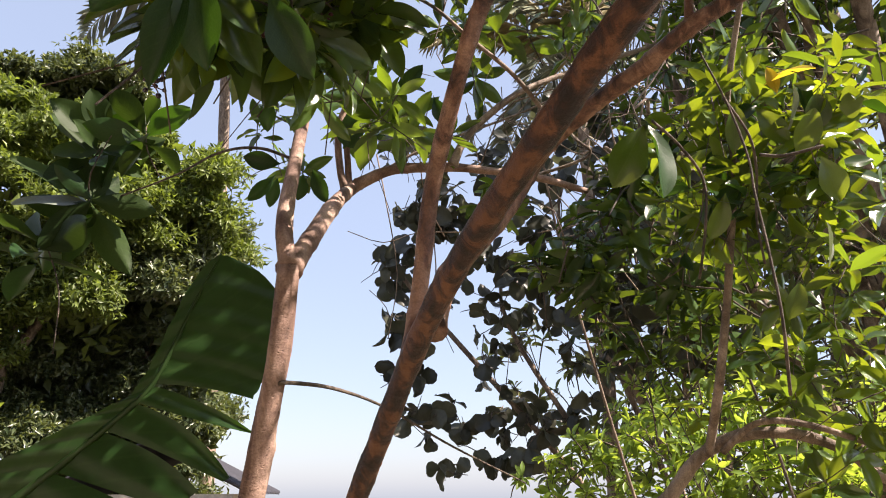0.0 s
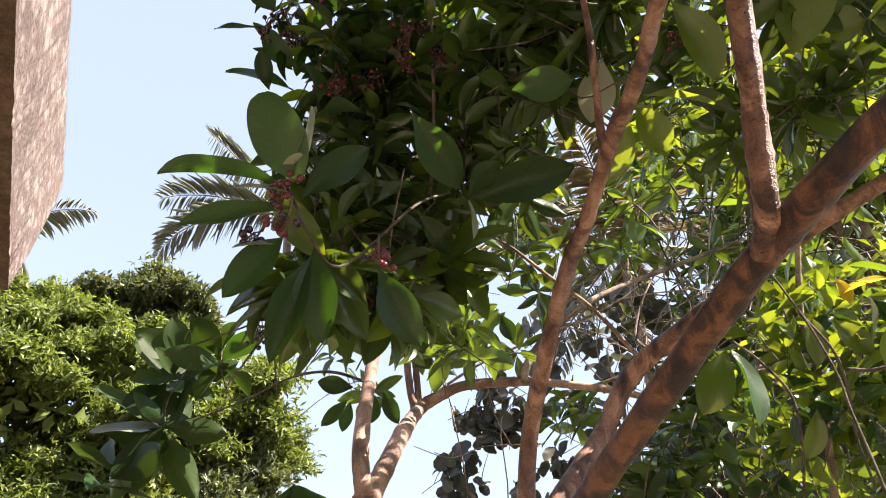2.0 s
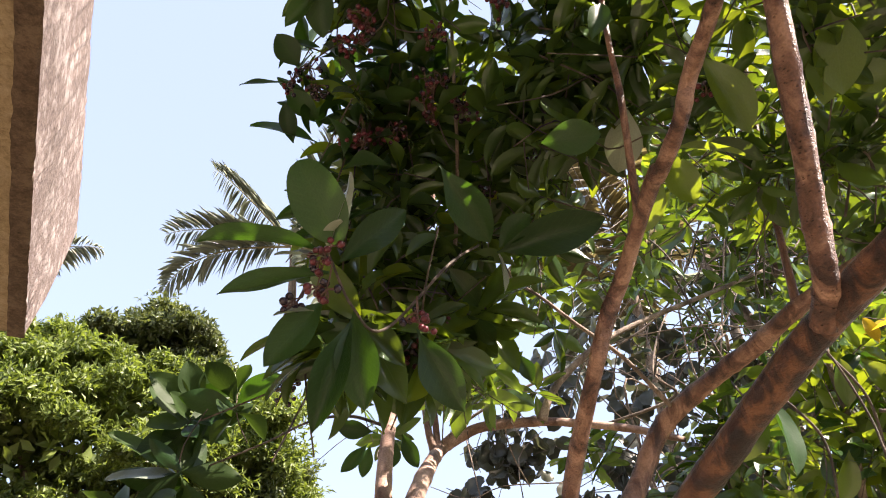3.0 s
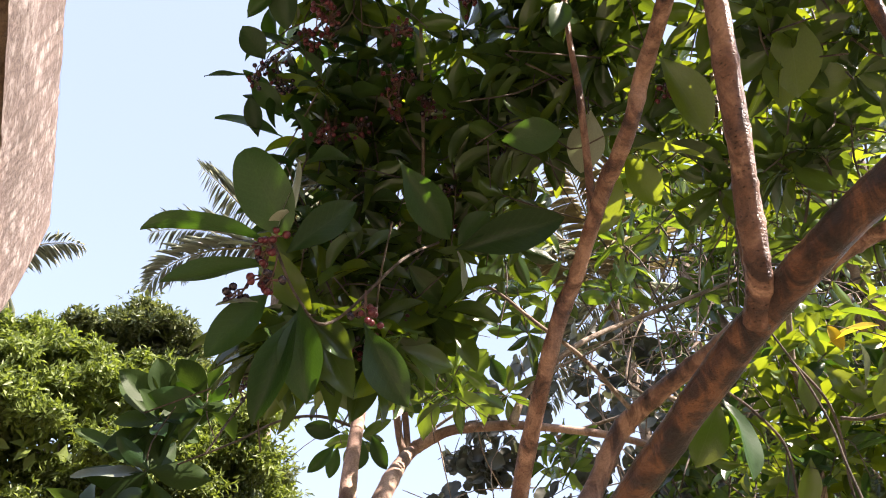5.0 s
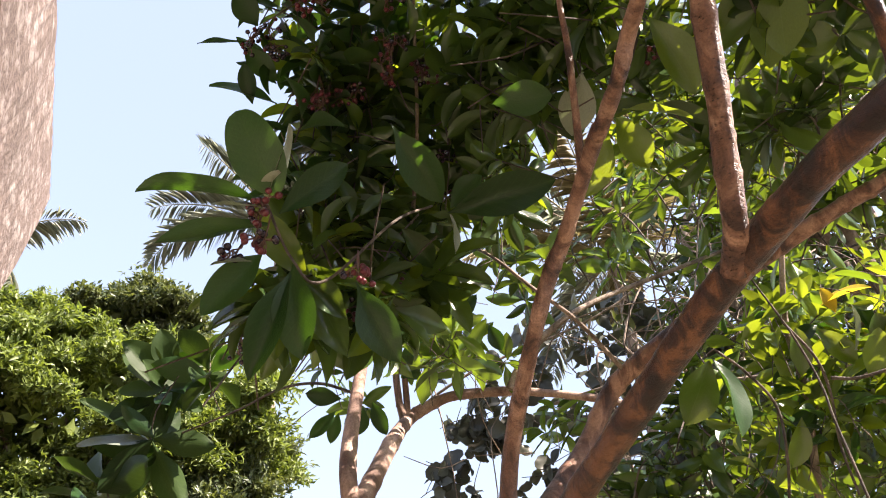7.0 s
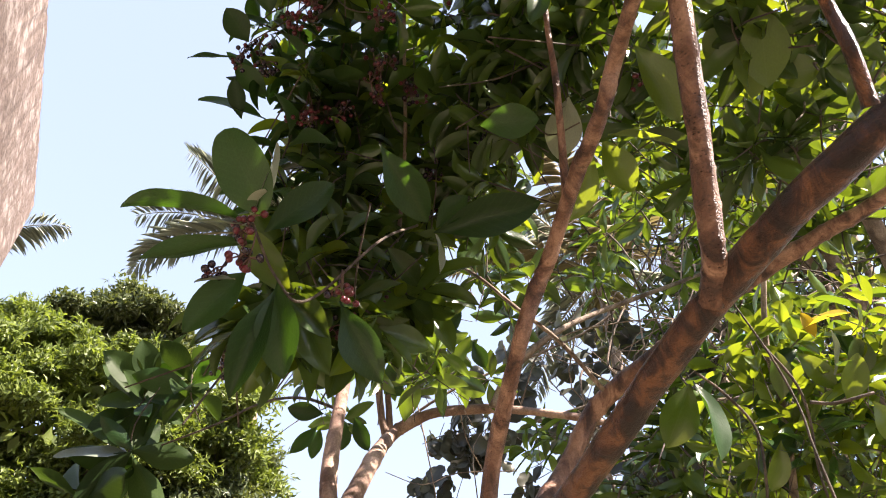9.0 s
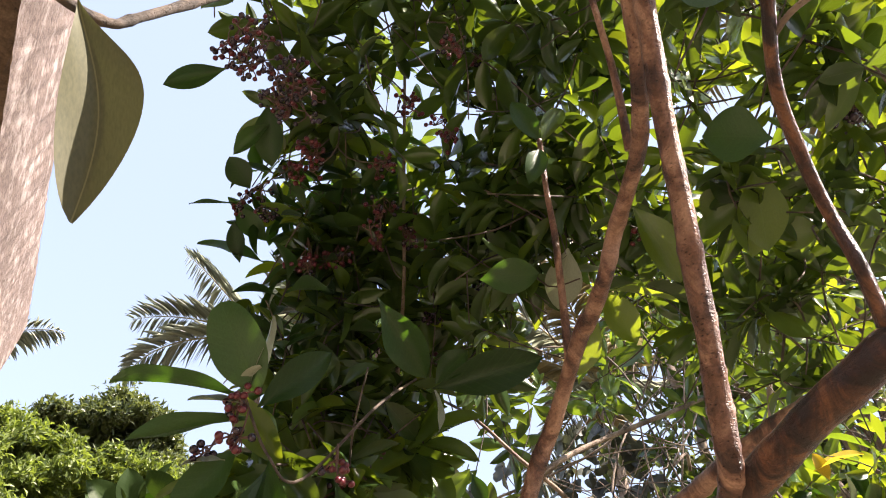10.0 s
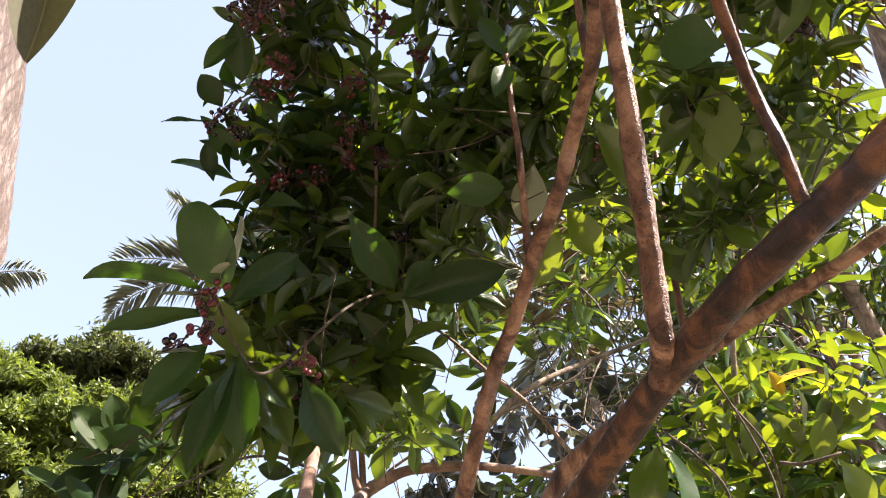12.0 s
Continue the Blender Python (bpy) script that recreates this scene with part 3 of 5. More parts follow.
    stem("limb", [(0.522, 1.137, 2.283), (0.524, 1.114, 2.392), (0.523, 1.078, 2.52), (0.528, 1.035, 2.662), (0.529, 0.974, 2.815)], 0.0064, 0.0041, BARK, t, seed=8, flare=0.22)
    stem("limb", [(0.249, 0.890, 2.274), (0.248, 0.876, 2.323), (0.246, 0.850, 2.382), (0.244, 0.831, 2.436), (0.239, 0.811, 2.498), (0.235, 0.782, 2.565)],
         0.0055, 0.0036, BARK, t, seed=9, flare=0.22)
    stem("limb", [(0.29, 0.64, 2.35), (0.278, 0.592, 2.421), (0.262, 0.55, 2.474), (0.246, 0.51, 2.554), (0.223, 0.466, 2.63)], 0.0044, 0.0027, BARK, t, seed=10, flare=0.22)
    stem("limb", [(0.361, 1.306, 2.208), (0.295, 1.296, 2.299), (0.226, 1.3, 2.371), (0.154, 1.352, 2.484), (0.067, 1.451, 2.605)], 0.0042, 0.0027, BARK_GREY, t, seed=11)
    stem("twig", [(0.238, 0.43, 2.427), (0.15, 0.442, 2.383), (0.054, 0.445, 2.351), (-0.01, 0.432, 2.283), (-0.042, 0.407, 2.207), (-0.066, 0.387, 2.138), (-0.075, 0.378, 2.114), (-0.091, 0.357, 2.105), (-0.101, 0.336, 2.11), (-0.106, 0.315, 2.117), (-0.106, 0.287, 2.127)],
         0.0030, 0.0026, TWIG, t, "bare knotted twig reaching out over the sky", seed=12, sides=9, knots=0.35)
    stem("twig", [(-0.101, 0.344, 2.106), (-0.113, 0.341, 2.101), (-0.133, 0.344, 2.099)], 0.0010, 0.0007, TWIG, t, seed=13)
    stem("twig", [(0.06, 1.05, 2.36), (0.02, 0.93, 2.24), (-0.048, 0.875, 2.118), (-0.081, 0.855, 2.135), (-0.101, 0.804, 2.171)], 0.0018, 0.0014, TWIG, t, seed=14)
    stem("twig", [(0.0, 1.272, 2.329), (0.019, 1.203, 2.432), (0.033, 1.126, 2.596), (0.034, 1.019, 2.753), (0.036, 0.905, 2.943)], 0.0041, 0.0027, BARK_GREY, t, seed=15)
    stem("twig", [(0.611, 1.078, 2.402), (0.62, 1.021, 2.458), (0.627, 0.977, 2.496), (0.625, 0.941, 2.529)], 0.0022, 0.0014, TWIG, t, seed=16)
    toward = (0, -0.8, -0.6)
    # leaves that stand out one by one
    leaf(t, (-0.086, 0.795, 2.172), (-0.126, 0.745, 2.244), 0.055, toward, k=5)
    leaf(t, (-0.104, 0.802, 2.168), (-0.236, 0.795, 2.185), 0.040, (0, -0.35, 0.9), k=2)
    # the pale leaves here carry the sun's glare in their colour
    leaf(t, (-0.097, 0.794, 2.172), (-0.072, 0.756, 2.234), 0.015, (1, -0.6, 0.2), LEAF_PALE)
    leaf(t, (-0.104, 0.807, 2.165), (-0.152, 0.793, 2.162), 0.026, (0.3, -0.6, 0.75), LEAF_PALE)
    leaf(t, (-0.101, 0.802, 2.173), (-0.083, 0.775, 2.188), 0.022, (0.3, -0.6, 0.75), LEAF_PALE)
    leaf(t, (-0.117, 0.837, 2.12), (-0.155, 0.828, 2.112), 0.022, (0.3, -0.6, 0.75), LEAF_PALE)
    leaf(t, (0.087, 1.032, 2.329), (0.093, 1.066, 2.284), 0.045, (0.5, -0.6, 0.6), LEAF_PALE)
    leaf(t, (-0.245, 0.999, 2.689), (-0.329, 0.994, 2.687), 0.030, (0.1, -0.62, 0.75), k=0)
    leaf(t, (-0.226, 0.981, 2.708), (-0.256, 0.932, 2.733), 0.045, toward)
    leaf(t, (-0.213, 1.098, 2.644), (-0.328, 1.068, 2.668), 0.045, (0, -0.9, 0.4))
    leaf(t, (-0.253, 1.09, 2.638), (-0.26, 1.035, 2.682), 0.032, toward)
    leaf(t, (-0.207, 1.07, 2.671), (-0.256, 1.018, 2.697), 0.040, toward)
    leaf(t, (-0.081, 0.867, 2.132), (-0.12, 0.896, 2.013), 0.036, toward, k=3)
    leaf(t, (-0.081, 0.864, 2.136), (-0.069, 0.898, 2.037), 0.046, toward, k=2)
    leaf(t, (-0.015, 0.88, 2.119), (0.032, 0.913, 2.038), 0.042, toward, k=3)
    leaf(t, (-0.112, 0.852, 2.141), (-0.165, 0.852, 2.068), 0.038, toward, k=1)
    leaf(t, (-0.103, 0.83, 2.162), (-0.21, 0.81, 2.129), 0.026, (0, 0.3, 0.95))
    leaf(t, (-0.092, 0.825, 2.172), (-0.022, 0.819, 2.235), 0.037, toward)
    leaf(t, (0.084, 1.031, 2.331), (0.236, 0.996, 2.356), 0.058, toward, k=2)
    leaf(t, (0.088, 1.027, 2.336), (0.133, 0.997, 2.37), 0.040, (0.4, -0.8, 0.3))
    leaf(t, (0.009, 0.943, 2.423), (0.076, 1.022, 2.342), 0.055, toward, k=3)
    leaf(t, (0.288, 0.948, 2.52), (0.274, 1.017, 2.459), 0.056, toward, LEAF_PALE, 1, "pale backlit leaf")
    leaf(t, (0.346, 1.015, 2.498), (0.394, 1.063, 2.43), 0.052, toward, LEAF_FRESH, 1)
    leaf(t, (0.307, 0.942, 2.395), (0.274, 1.009, 2.331), 0.048, toward, LEAF_FRESH, 2)
    leaf(t, (0.367, 0.918, 2.535), (0.401, 0.964, 2.484), 0.045, toward, LEAF_FRESH, 1)
    leaf(t, (0.337, 0.794, 2.445), (0.398, 0.86, 2.367), 0.050, toward, LEAF_FRESH, 3)
    leaf(t, (0.471, 0.733, 2.431), (0.49, 0.805, 2.366), 0.062, toward, LEAF_FRESH, 0)
    leaf(t, (0.513, 0.822, 2.41), (0.561, 0.8, 2.396), 0.042, toward, LEAF_FRESH, 1)
    leaf(t, (0.474, 0.788, 2.457), (0.44, 0.825, 2.446), 0.055, toward, LEAF_FRESH, 1)
    leaf(t, (0.524, 1.349, 2.249), (0.537, 1.346, 2.109), 0.060, (0.6, -0.7, -0.3), LEAF_DARK, 2)
    leaf(t, (0.525, 1.369, 2.254), (0.474, 1.408, 2.154), 0.070, toward, LEAF_FRESH, 1)
    leaf(t, (0.152, 0.928, 2.439), (0.233, 0.916, 2.439), 0.05, toward, LEAF_DARK, 1)
    leaf(t, (0.325, 0.921, 2.41), (0.412, 0.913, 2.383), 0.028, (0, -0.5, 0.85), LEAF_FRESH, 1)
    leaf(t, (-0.076, 0.356, 2.098), (-0.046, 0.387, 1.972), 0.034, (0.1, -0.95, -0.25), LEAF_DULL, 6, "dull olive hanging leaf with a pale midrib")
    leaf(t, (-0.09, 0.304, 2.243), (-0.062, 0.354, 2.215), 0.034, toward, LEAF_DARK, 2)
    leaf(t, (-0.11, 0.342, 2.102), (-0.15, 0.348, 2.098), 0.035, (0, 0.3, 0.9), LEAF_DULL, 1)
    leaf(t, (-0.185, 0.702, 2.626), (-0.267, 0.706, 2.593), 0.032, (0, 0.4, 0.9), LEAF_DARK, 3)
    leaf(t, (-0.15, 0.813, 2.661), (-0.208, 0.844, 2.62), 0.028, toward, LEAF_DARK, 3)
    leaf(t, (-0.157, 0.791, 2.675), (-0.156, 0.865, 2.62), 0.045, toward, LEAF_DARK, 1)
    leaf(t, (0.434, 0.63, 2.353), (0.372, 0.644, 2.377), 0.060, toward, LEAF_DARK, 2)
    leaf(t, (0.503, 0.77, 2.483), (0.499, 0.855, 2.404), 0.058, toward, LEAF_FRESH, 0)
    leaf(t, (0.371, 0.447, 2.43), (0.306, 0.47, 2.447), 0.075, toward, LEAF_DARK, 1)
    leaf(t, (0.327, 0.504, 2.482), (0.386, 0.526, 2.447), 0.070, toward, LEAF_DARK, 2)
    leaf(t, (0.107, 0.515, 2.626), (-0.029, 0.516, 2.619), 0.080, toward, LEAF_DARK, 1)
    leaf(t, (0.239, 0.505, 2.561), (0.137, 0.559, 2.55), 0.065, toward, LEAF_DARK, 1)
    leaf(t, (0.173, 0.546, 2.664), (0.169, 0.59, 2.644), 0.035, toward, LEAF_PALE, 1)
    leaf(t, (0.236, 0.785, 2.560), (0.200, 0.760, 2.625), 0.032, toward, LEAF_DARK, 1)
    leaf(t, (0.236, 0.785, 2.560), (0.272, 0.770, 2.620), 0.030, (0.3, -0.7, 0.4), LEAF_FRESH, 2)
    leaf(t, (0.236, 0.787, 2.555), (0.215, 0.800, 2.490), 0.030, toward, LEAF_DARK, 3)
    # crown: clumps of whorled shoots
    rows, twigs, crown_clumps = [], [], []

    def clump(centre, radii, shoots, length=0.125, **how):
        r, w = whorls(rng, centre, radii, int(shoots * 1.35), length * 0.84, **how)
        if shoots < 20 and -0.12 < centre[0] < 0.45:
            crown_clumps.append((centre, radii))
        rows.extend(r)
        twigs.extend(w)

    clump((-0.154, 1.061, 2.758), (0.10, 0.15, 0.12), 9, 0.10)
    clump((-0.149, 1.14, 2.551), (0.09, 0.15, 0.14), 9, 0.12)
    clump((-0.028, 1.104, 2.873), (0.14, 0.2, 0.14), 12, 0.11)
    clump((-0.019, 1.185, 2.674), (0.14, 0.2, 0.16), 13, 0.12)
    clump((-0.083, 1.158, 2.391), (0.12, 0.14, 0.10), 10, 0.13)
    clump((0.02, 1.255, 2.446), (0.10, 0.14, 0.10), 8, 0.13)
    clump((0.126, 1.162, 2.833), (0.13, 0.2, 0.16), 11, 0.12)
    clump((0.174, 1.258, 2.675), (0.10, 0.18, 0.12), 5, 0.12)
    clump((0.242, 1.036, 2.731), (0.10, 0.18, 0.12), 7, 0.12)
    clump((-0.152, 0.706, 2.901), (0.10, 0.14, 0.12), 8, 0.10)
    clump((-0.066, 0.871, 2.823), (0.13, 0.16, 0.14), 11, 0.11)
    clump((0.056, 0.753, 2.902), (0.16, 0.16, 0.14), 12, 0.12)
    clump((0.211, 0.836, 2.848), (0.15, 0.16, 0.14), 11, 0.12)
    clump((0.278, 0.678, 2.866), (0.12, 0.14, 0.12), 8, 0.13)
    clump((0.115, 0.546, 2.933), (0.25, 0.2, 0.14), 12, 0.12)
    clump((0.202, 1.046, 2.598), (0.10, 0.12, 0.16), 10, 0.12)
    clump((0.31, 0.987, 2.692), (0.10, 0.12, 0.12), 8, 0.12)
    clump((0.115, 1.221, 2.571), (0.12, 0.12, 0.08), 8, 0.12)
    clump((0.26, 0.937, 2.706), (0.12, 0.12, 0.12), 6, 0.12)
    clump((0.17, 1.113, 2.695), (0.14, 0.12, 0.12), 6, 0.12)
    clump((-0.058, 1.134, 2.665), (0.14, 0.12, 0.12), 10, 0.12)
    clump((0.415, 0.816, 3.109), (0.14, 0.14, 0.12), 11, 0.12)
    clump((0.291, 0.744, 3.166), (0.16, 0.14, 0.12), 11, 0.12)
    clump((0.406, 0.988, 3.135), (0.12, 0.12, 0.10), 9, 0.12)
    clump((0.56, 0.979, 3.215), (0.12, 0.12, 0.10), 9, 0.12)
    clump((0.194, 0.88, 3.17), (0.16, 0.14, 0.12), 11, 0.12)
    clump((-0.055, 1.05, 2.22), (0.07, 0.06, 0.06), 5, 0.135, droop=0.7, lift=0.2)
    clump((0.017, 1.2, 2.32), (0.08, 0.07, 0.06), 5, 0.135, droop=0.7, lift=0.2)
    clump((-0.125, 0.98, 2.18), (0.06, 0.05, 0.05), 4, 0.135, droop=0.7, lift=0.2)
    rest = leaves_apart(rows, t, rng, [LEAF_DARK, LEAF_DARK, LEAF_DARK, LEAF_FRESH], 300)
    # every seventh leaf takes the sunlit colour, for light coming through the crown
    foliage("crown", rest[::7], LEAF_SUNLIT, t, rng, BLADES[1:4], "lighter green leaves among the dark ones")
    rest = [r for k, r in enumerate(rest) if k % 7]
    foliage("crown", rest, LEAF_MANY, t, rng, BLADES[1:4], "dense crown of glossy dark green leaves")
    rows.clear()
    # light-struck side of the crown, the sunlight put into lighter, clearer leaves
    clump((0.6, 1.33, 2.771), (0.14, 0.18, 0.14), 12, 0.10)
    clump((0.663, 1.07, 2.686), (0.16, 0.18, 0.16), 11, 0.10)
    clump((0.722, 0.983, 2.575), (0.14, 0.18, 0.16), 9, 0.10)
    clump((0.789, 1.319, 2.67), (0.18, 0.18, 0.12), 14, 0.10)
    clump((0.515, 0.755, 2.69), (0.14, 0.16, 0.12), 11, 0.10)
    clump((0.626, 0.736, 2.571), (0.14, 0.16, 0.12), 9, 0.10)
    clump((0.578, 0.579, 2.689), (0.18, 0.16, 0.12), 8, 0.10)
    # from here the darker leaves, shade put into their colour
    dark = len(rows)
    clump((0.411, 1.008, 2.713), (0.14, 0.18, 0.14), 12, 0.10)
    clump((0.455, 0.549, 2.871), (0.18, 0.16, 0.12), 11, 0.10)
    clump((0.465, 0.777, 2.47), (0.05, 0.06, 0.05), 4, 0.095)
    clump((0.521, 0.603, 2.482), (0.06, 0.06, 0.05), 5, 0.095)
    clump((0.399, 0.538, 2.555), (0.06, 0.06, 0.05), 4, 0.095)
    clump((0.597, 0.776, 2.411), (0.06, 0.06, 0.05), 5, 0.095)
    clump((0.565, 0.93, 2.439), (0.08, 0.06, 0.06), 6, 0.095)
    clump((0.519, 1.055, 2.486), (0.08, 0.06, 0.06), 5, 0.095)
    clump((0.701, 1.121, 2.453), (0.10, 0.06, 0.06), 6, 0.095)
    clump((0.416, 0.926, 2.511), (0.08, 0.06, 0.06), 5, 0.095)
    # three clumps out of view, added towards the sun to shade leaves and stems
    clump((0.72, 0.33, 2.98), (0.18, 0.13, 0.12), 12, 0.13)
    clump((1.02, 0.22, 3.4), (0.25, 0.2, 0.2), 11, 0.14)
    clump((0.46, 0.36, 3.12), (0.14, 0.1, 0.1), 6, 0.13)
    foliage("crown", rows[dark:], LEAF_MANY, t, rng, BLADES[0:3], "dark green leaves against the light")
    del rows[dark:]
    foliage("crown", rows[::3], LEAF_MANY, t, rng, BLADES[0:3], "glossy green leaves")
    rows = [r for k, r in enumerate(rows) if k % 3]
    foliage("crown", rows, LEAF_SUNLIT, t, rng, BLADES[0:3], "sunlit yellow-green leaves")
    twig_mesh("branchwork", twigs, 0.0017, TWIG, t)
    for k, (at, spread, count, red) in enumerate((
            ((-0.216, 0.998, 2.699), .045, 42, .5), ((-0.157, 0.682, 2.647), .05, 80, .35), ((-0.11, 0.754, 2.649), .055, 90, .35), ((-0.099, 0.804, 2.172), .018, 9, .9),
            ((-0.105, 0.816, 2.154), .03, 22, .65), ((-0.132, 0.844, 2.129), .025, 8, .5), ((-0.124, 1.027, 2.596), .04, 26, .7), ((-0.002, 1.006, 2.634), .04, 24, .7),
            ((0.061, 1.056, 2.661), .04, 24, .7), ((0.086, 1.149, 2.575), .03, 16, .2), ((-0.121, 0.916, 2.682), .035, 22, .8), ((-0.005, 0.925, 2.694), .035, 22, .7),
            ((-0.093, 0.854, 2.643), .035, 26, .8), ((0.034, 0.865, 2.776), .04, 24, .8), ((0.11, 0.898, 2.754), .04, 24, .8), ((0.002, 0.998, 2.667), .035, 18, .3),
            ((-0.015, 0.879, 2.133), .03, 16, .7), ((-0.011, 0.63, 2.791), .035, 20, .2), ((0.572, 0.67, 2.443), .035, 14, .15), ((-0.234, 1.177, 2.202), .035, 16, .0))):
        berries(t, at, spread, count, red, seed=k, r=0.0062 if k == 18 else 0.0039 if k in (3, 4, 5, 16) else 0.0040)
    for k in range(18):
        c, r = crown_clumps[int(rng.integers(0, len(crown_clumps)))]
        berries(t, np.array(c) + rng.normal(size=3) * np.array(r) * 0.35 - (0, 0.05, 0.03), 0.035, 20, 0.65, seed=300 + k)
    settle(t)
    return t


near_tree()


# ------------------------------------------------------------------ the forked tree beyond it
def forked_tree():
    rng = np.random.default_rng(21)
    base = Vector((-0.305, 2.151, 1.503))
    t = thing("forked_tree", "slim pinkish-tan tree that forks twice, in dappled sun", "tree", (base.x - 0.15, base.y + 0.1, 0))
    stem("trunk", [(base.x - 0.15, base.y + 0.1, -0.05), (base.x - 0.08, base.y + 0.03, 0.8), (-0.228, 2.01, 1.652), (-0.205, 1.978, 1.8), (-0.179, 1.942, 1.949), (-0.161, 1.9, 2.168)], 0.0318, 0.0255, BARK_PALE, t, "smooth pale trunk with ring scars", seed=31, sides=16, knots=0.06)
    stem("limb", [(-0.161, 1.902, 2.162), (-0.184, 1.922, 2.276), (-0.193, 2.039, 2.485), (-0.19, 2.171, 2.774), (-0.172, 2.18, 2.832), (-0.132, 2.125, 3.02), (-0.074, 2.034, 3.304), (0.014, 1.851, 3.754)], 0.0220, 0.0114, BARK_PALE, t, seed=32, flare=0.22, sides=12)
    stem("limb", [(-0.161, 1.903, 2.158), (-0.131, 2.025, 2.286), (-0.102, 2.229, 2.465), (-0.071, 2.397, 2.59), (-0.021, 2.405, 2.629), (0.07, 2.403, 2.666), (0.218, 2.398, 2.674), (0.347, 2.393, 2.665), (0.534, 2.349, 2.616), (0.698, 2.395, 2.594)], 0.0261, 0.0098, BARK_PALE, t, "arching limb", seed=33, flare=0.22, sides=12, knots=0.10)
    stem("limb", [(-0.089, 2.395, 2.589), (-0.107, 2.376, 2.65), (-0.115, 2.353, 2.78), (-0.078, 2.325, 2.933), (-0.049, 2.251, 3.212), (0.013, 2.229, 3.391), (0.091, 2.059, 3.843)], 0.0131, 0.0073, BARK_PALE, t, seed=34, flare=0.22)
    stem("limb", [(-0.078, 2.396, 2.59), (-0.084, 2.388, 2.676), (-0.089, 2.372, 2.771), (-0.061, 2.342, 2.945), (-0.015, 2.313, 3.217)], 0.0114, 0.0066, BARK_PALE, t, seed=35, flare=0.22)
    stem("limb", [(0.254, 2.335, 2.65), (0.289, 2.327, 2.731), (0.361, 2.311, 2.811), (0.463, 2.295, 2.891), (0.614, 2.324, 2.983), (0.91, 2.378, 3.128), (1.146, 2.442, 3.256)], 0.0139, 0.0066, BARK_GREY, t, seed=36, flare=0.22)
    stem("twig", [(-0.190, 1.945, 1.895), (-0.146, 1.95, 1.901), (-0.06, 2.179, 1.918), (0.064, 2.492, 1.904), (0.275, 2.898, 1.824), (0.59, 3.272, 1.706)], 0.0057, 0.0032, TWIG, t, seed=37)
    stem("twig", [(-0.219, 2.14, 2.568), (-0.324, 2.157, 2.609), (-0.471, 2.272, 2.648), (-0.689, 2.527, 2.689), (-1.02, 2.747, 2.677)], 0.0049, 0.0029, TWIG, t, seed=38)
    stem("twig", [(-0.201, 2.149, 2.671), (-0.283, 2.166, 2.72), (-0.369, 2.224, 2.793)], 0.0032, 0.0025, TWIG, t, seed=39)
    toward = (0, -0.8, -0.6)
    for base_at, tip_at, w in (((-0.251, 2.142, 2.552), (-0.351, 2.117, 2.56), .055), ((-0.262, 2.152, 2.523), (-0.34, 2.168, 2.446), .04), ((-0.258, 2.156, 2.515), (-0.281, 2.184, 2.435), .04),
                               ((-0.187, 2.161, 2.532), (-0.203, 2.188, 2.459), .05), ((-0.175, 2.248, 2.587), (-0.133, 2.291, 2.497), .05), ((-0.103, 2.101, 2.679), (-0.02, 2.144, 2.607), .06),
                               ((-0.282, 2.053, 2.716), (-0.285, 2.098, 2.63), .05), ((-0.02, 1.956, 2.743), (0.01, 1.999, 2.672), .03), ((-0.037, 2.106, 2.68), (0.061, 2.126, 2.65), .05),
                               ((-0.002, 2.077, 2.738), (-0.072, 2.14, 2.607), .07), ((0.063, 2.167, 2.786), (0.154, 2.114, 2.873), .05), ((0.186, 2.158, 2.796), (0.226, 2.198, 2.719), .05)):
        leaf(t, base_at, tip_at, w, toward, LEAF_DARK, int(rng.integers(0, 4)))
    # the low shoots over the far hedge
    for base_at, tip_at, w in (((-1.01, 2.66, 2.885), (-1.157, 2.534, 2.985), .10), ((-1.004, 2.658, 2.895), (-1.036, 2.561, 3.048), .10), ((-0.995, 2.666, 2.887), (-0.894, 2.601, 3.09), .09),
                               ((-1.053, 2.73, 2.682), (-1.272, 2.575, 2.778), .09), ((-1.048, 2.728, 2.692), (-1.093, 2.647, 2.831), .10), ((-1.056, 2.732, 2.673), (-1.273, 2.637, 2.631), .08),
                               ((-0.955, 2.709, 2.832), (-0.807, 2.719, 2.934), .09), ((-1.03, 2.735, 2.694), (-0.957, 2.689, 2.874), .10), ((-1.037, 2.743, 2.666), (-1.083, 2.755, 2.577), .09), ((-1.012, 2.673, 2.856), (-1.162, 2.617, 2.82), .10),
                               ((-1.029, 2.743, 2.676), (-0.872, 2.801, 2.693), .10), ((-0.995, 2.666, 2.887), (-0.834, 2.673, 3.004), .08)):
        # the .08 wide leaves are pale, sheen put into their colour
        leaf(t, base_at, tip_at, w, Vector((0.1, -0.8, 0.35)) + Vector(rng.normal(0, 0.35, 3)), LEAF_PALE if w == .08 else LEAF_SHOOT, int(rng.integers(0, 3)))
    for at in ((-1.016, 2.667, 2.865), (-1.052, 2.734, 2.673), (-0.83, 2.6, 2.919), (-1.183, 2.716, 2.547)):
        r, w = whorls(rng, at, 0.01, 1, 0.25, leaves=(9, 10), slim=0.42, lift=0.5, droop=0.1)
        leaves_apart(r, t, rng, [LEAF_SHOOT, LEAF_SHOOT, LEAF_DARK], 20)
        twig_mesh("shoot", w, 0.0032, TWIG, t)
    rows, twigs = [], []
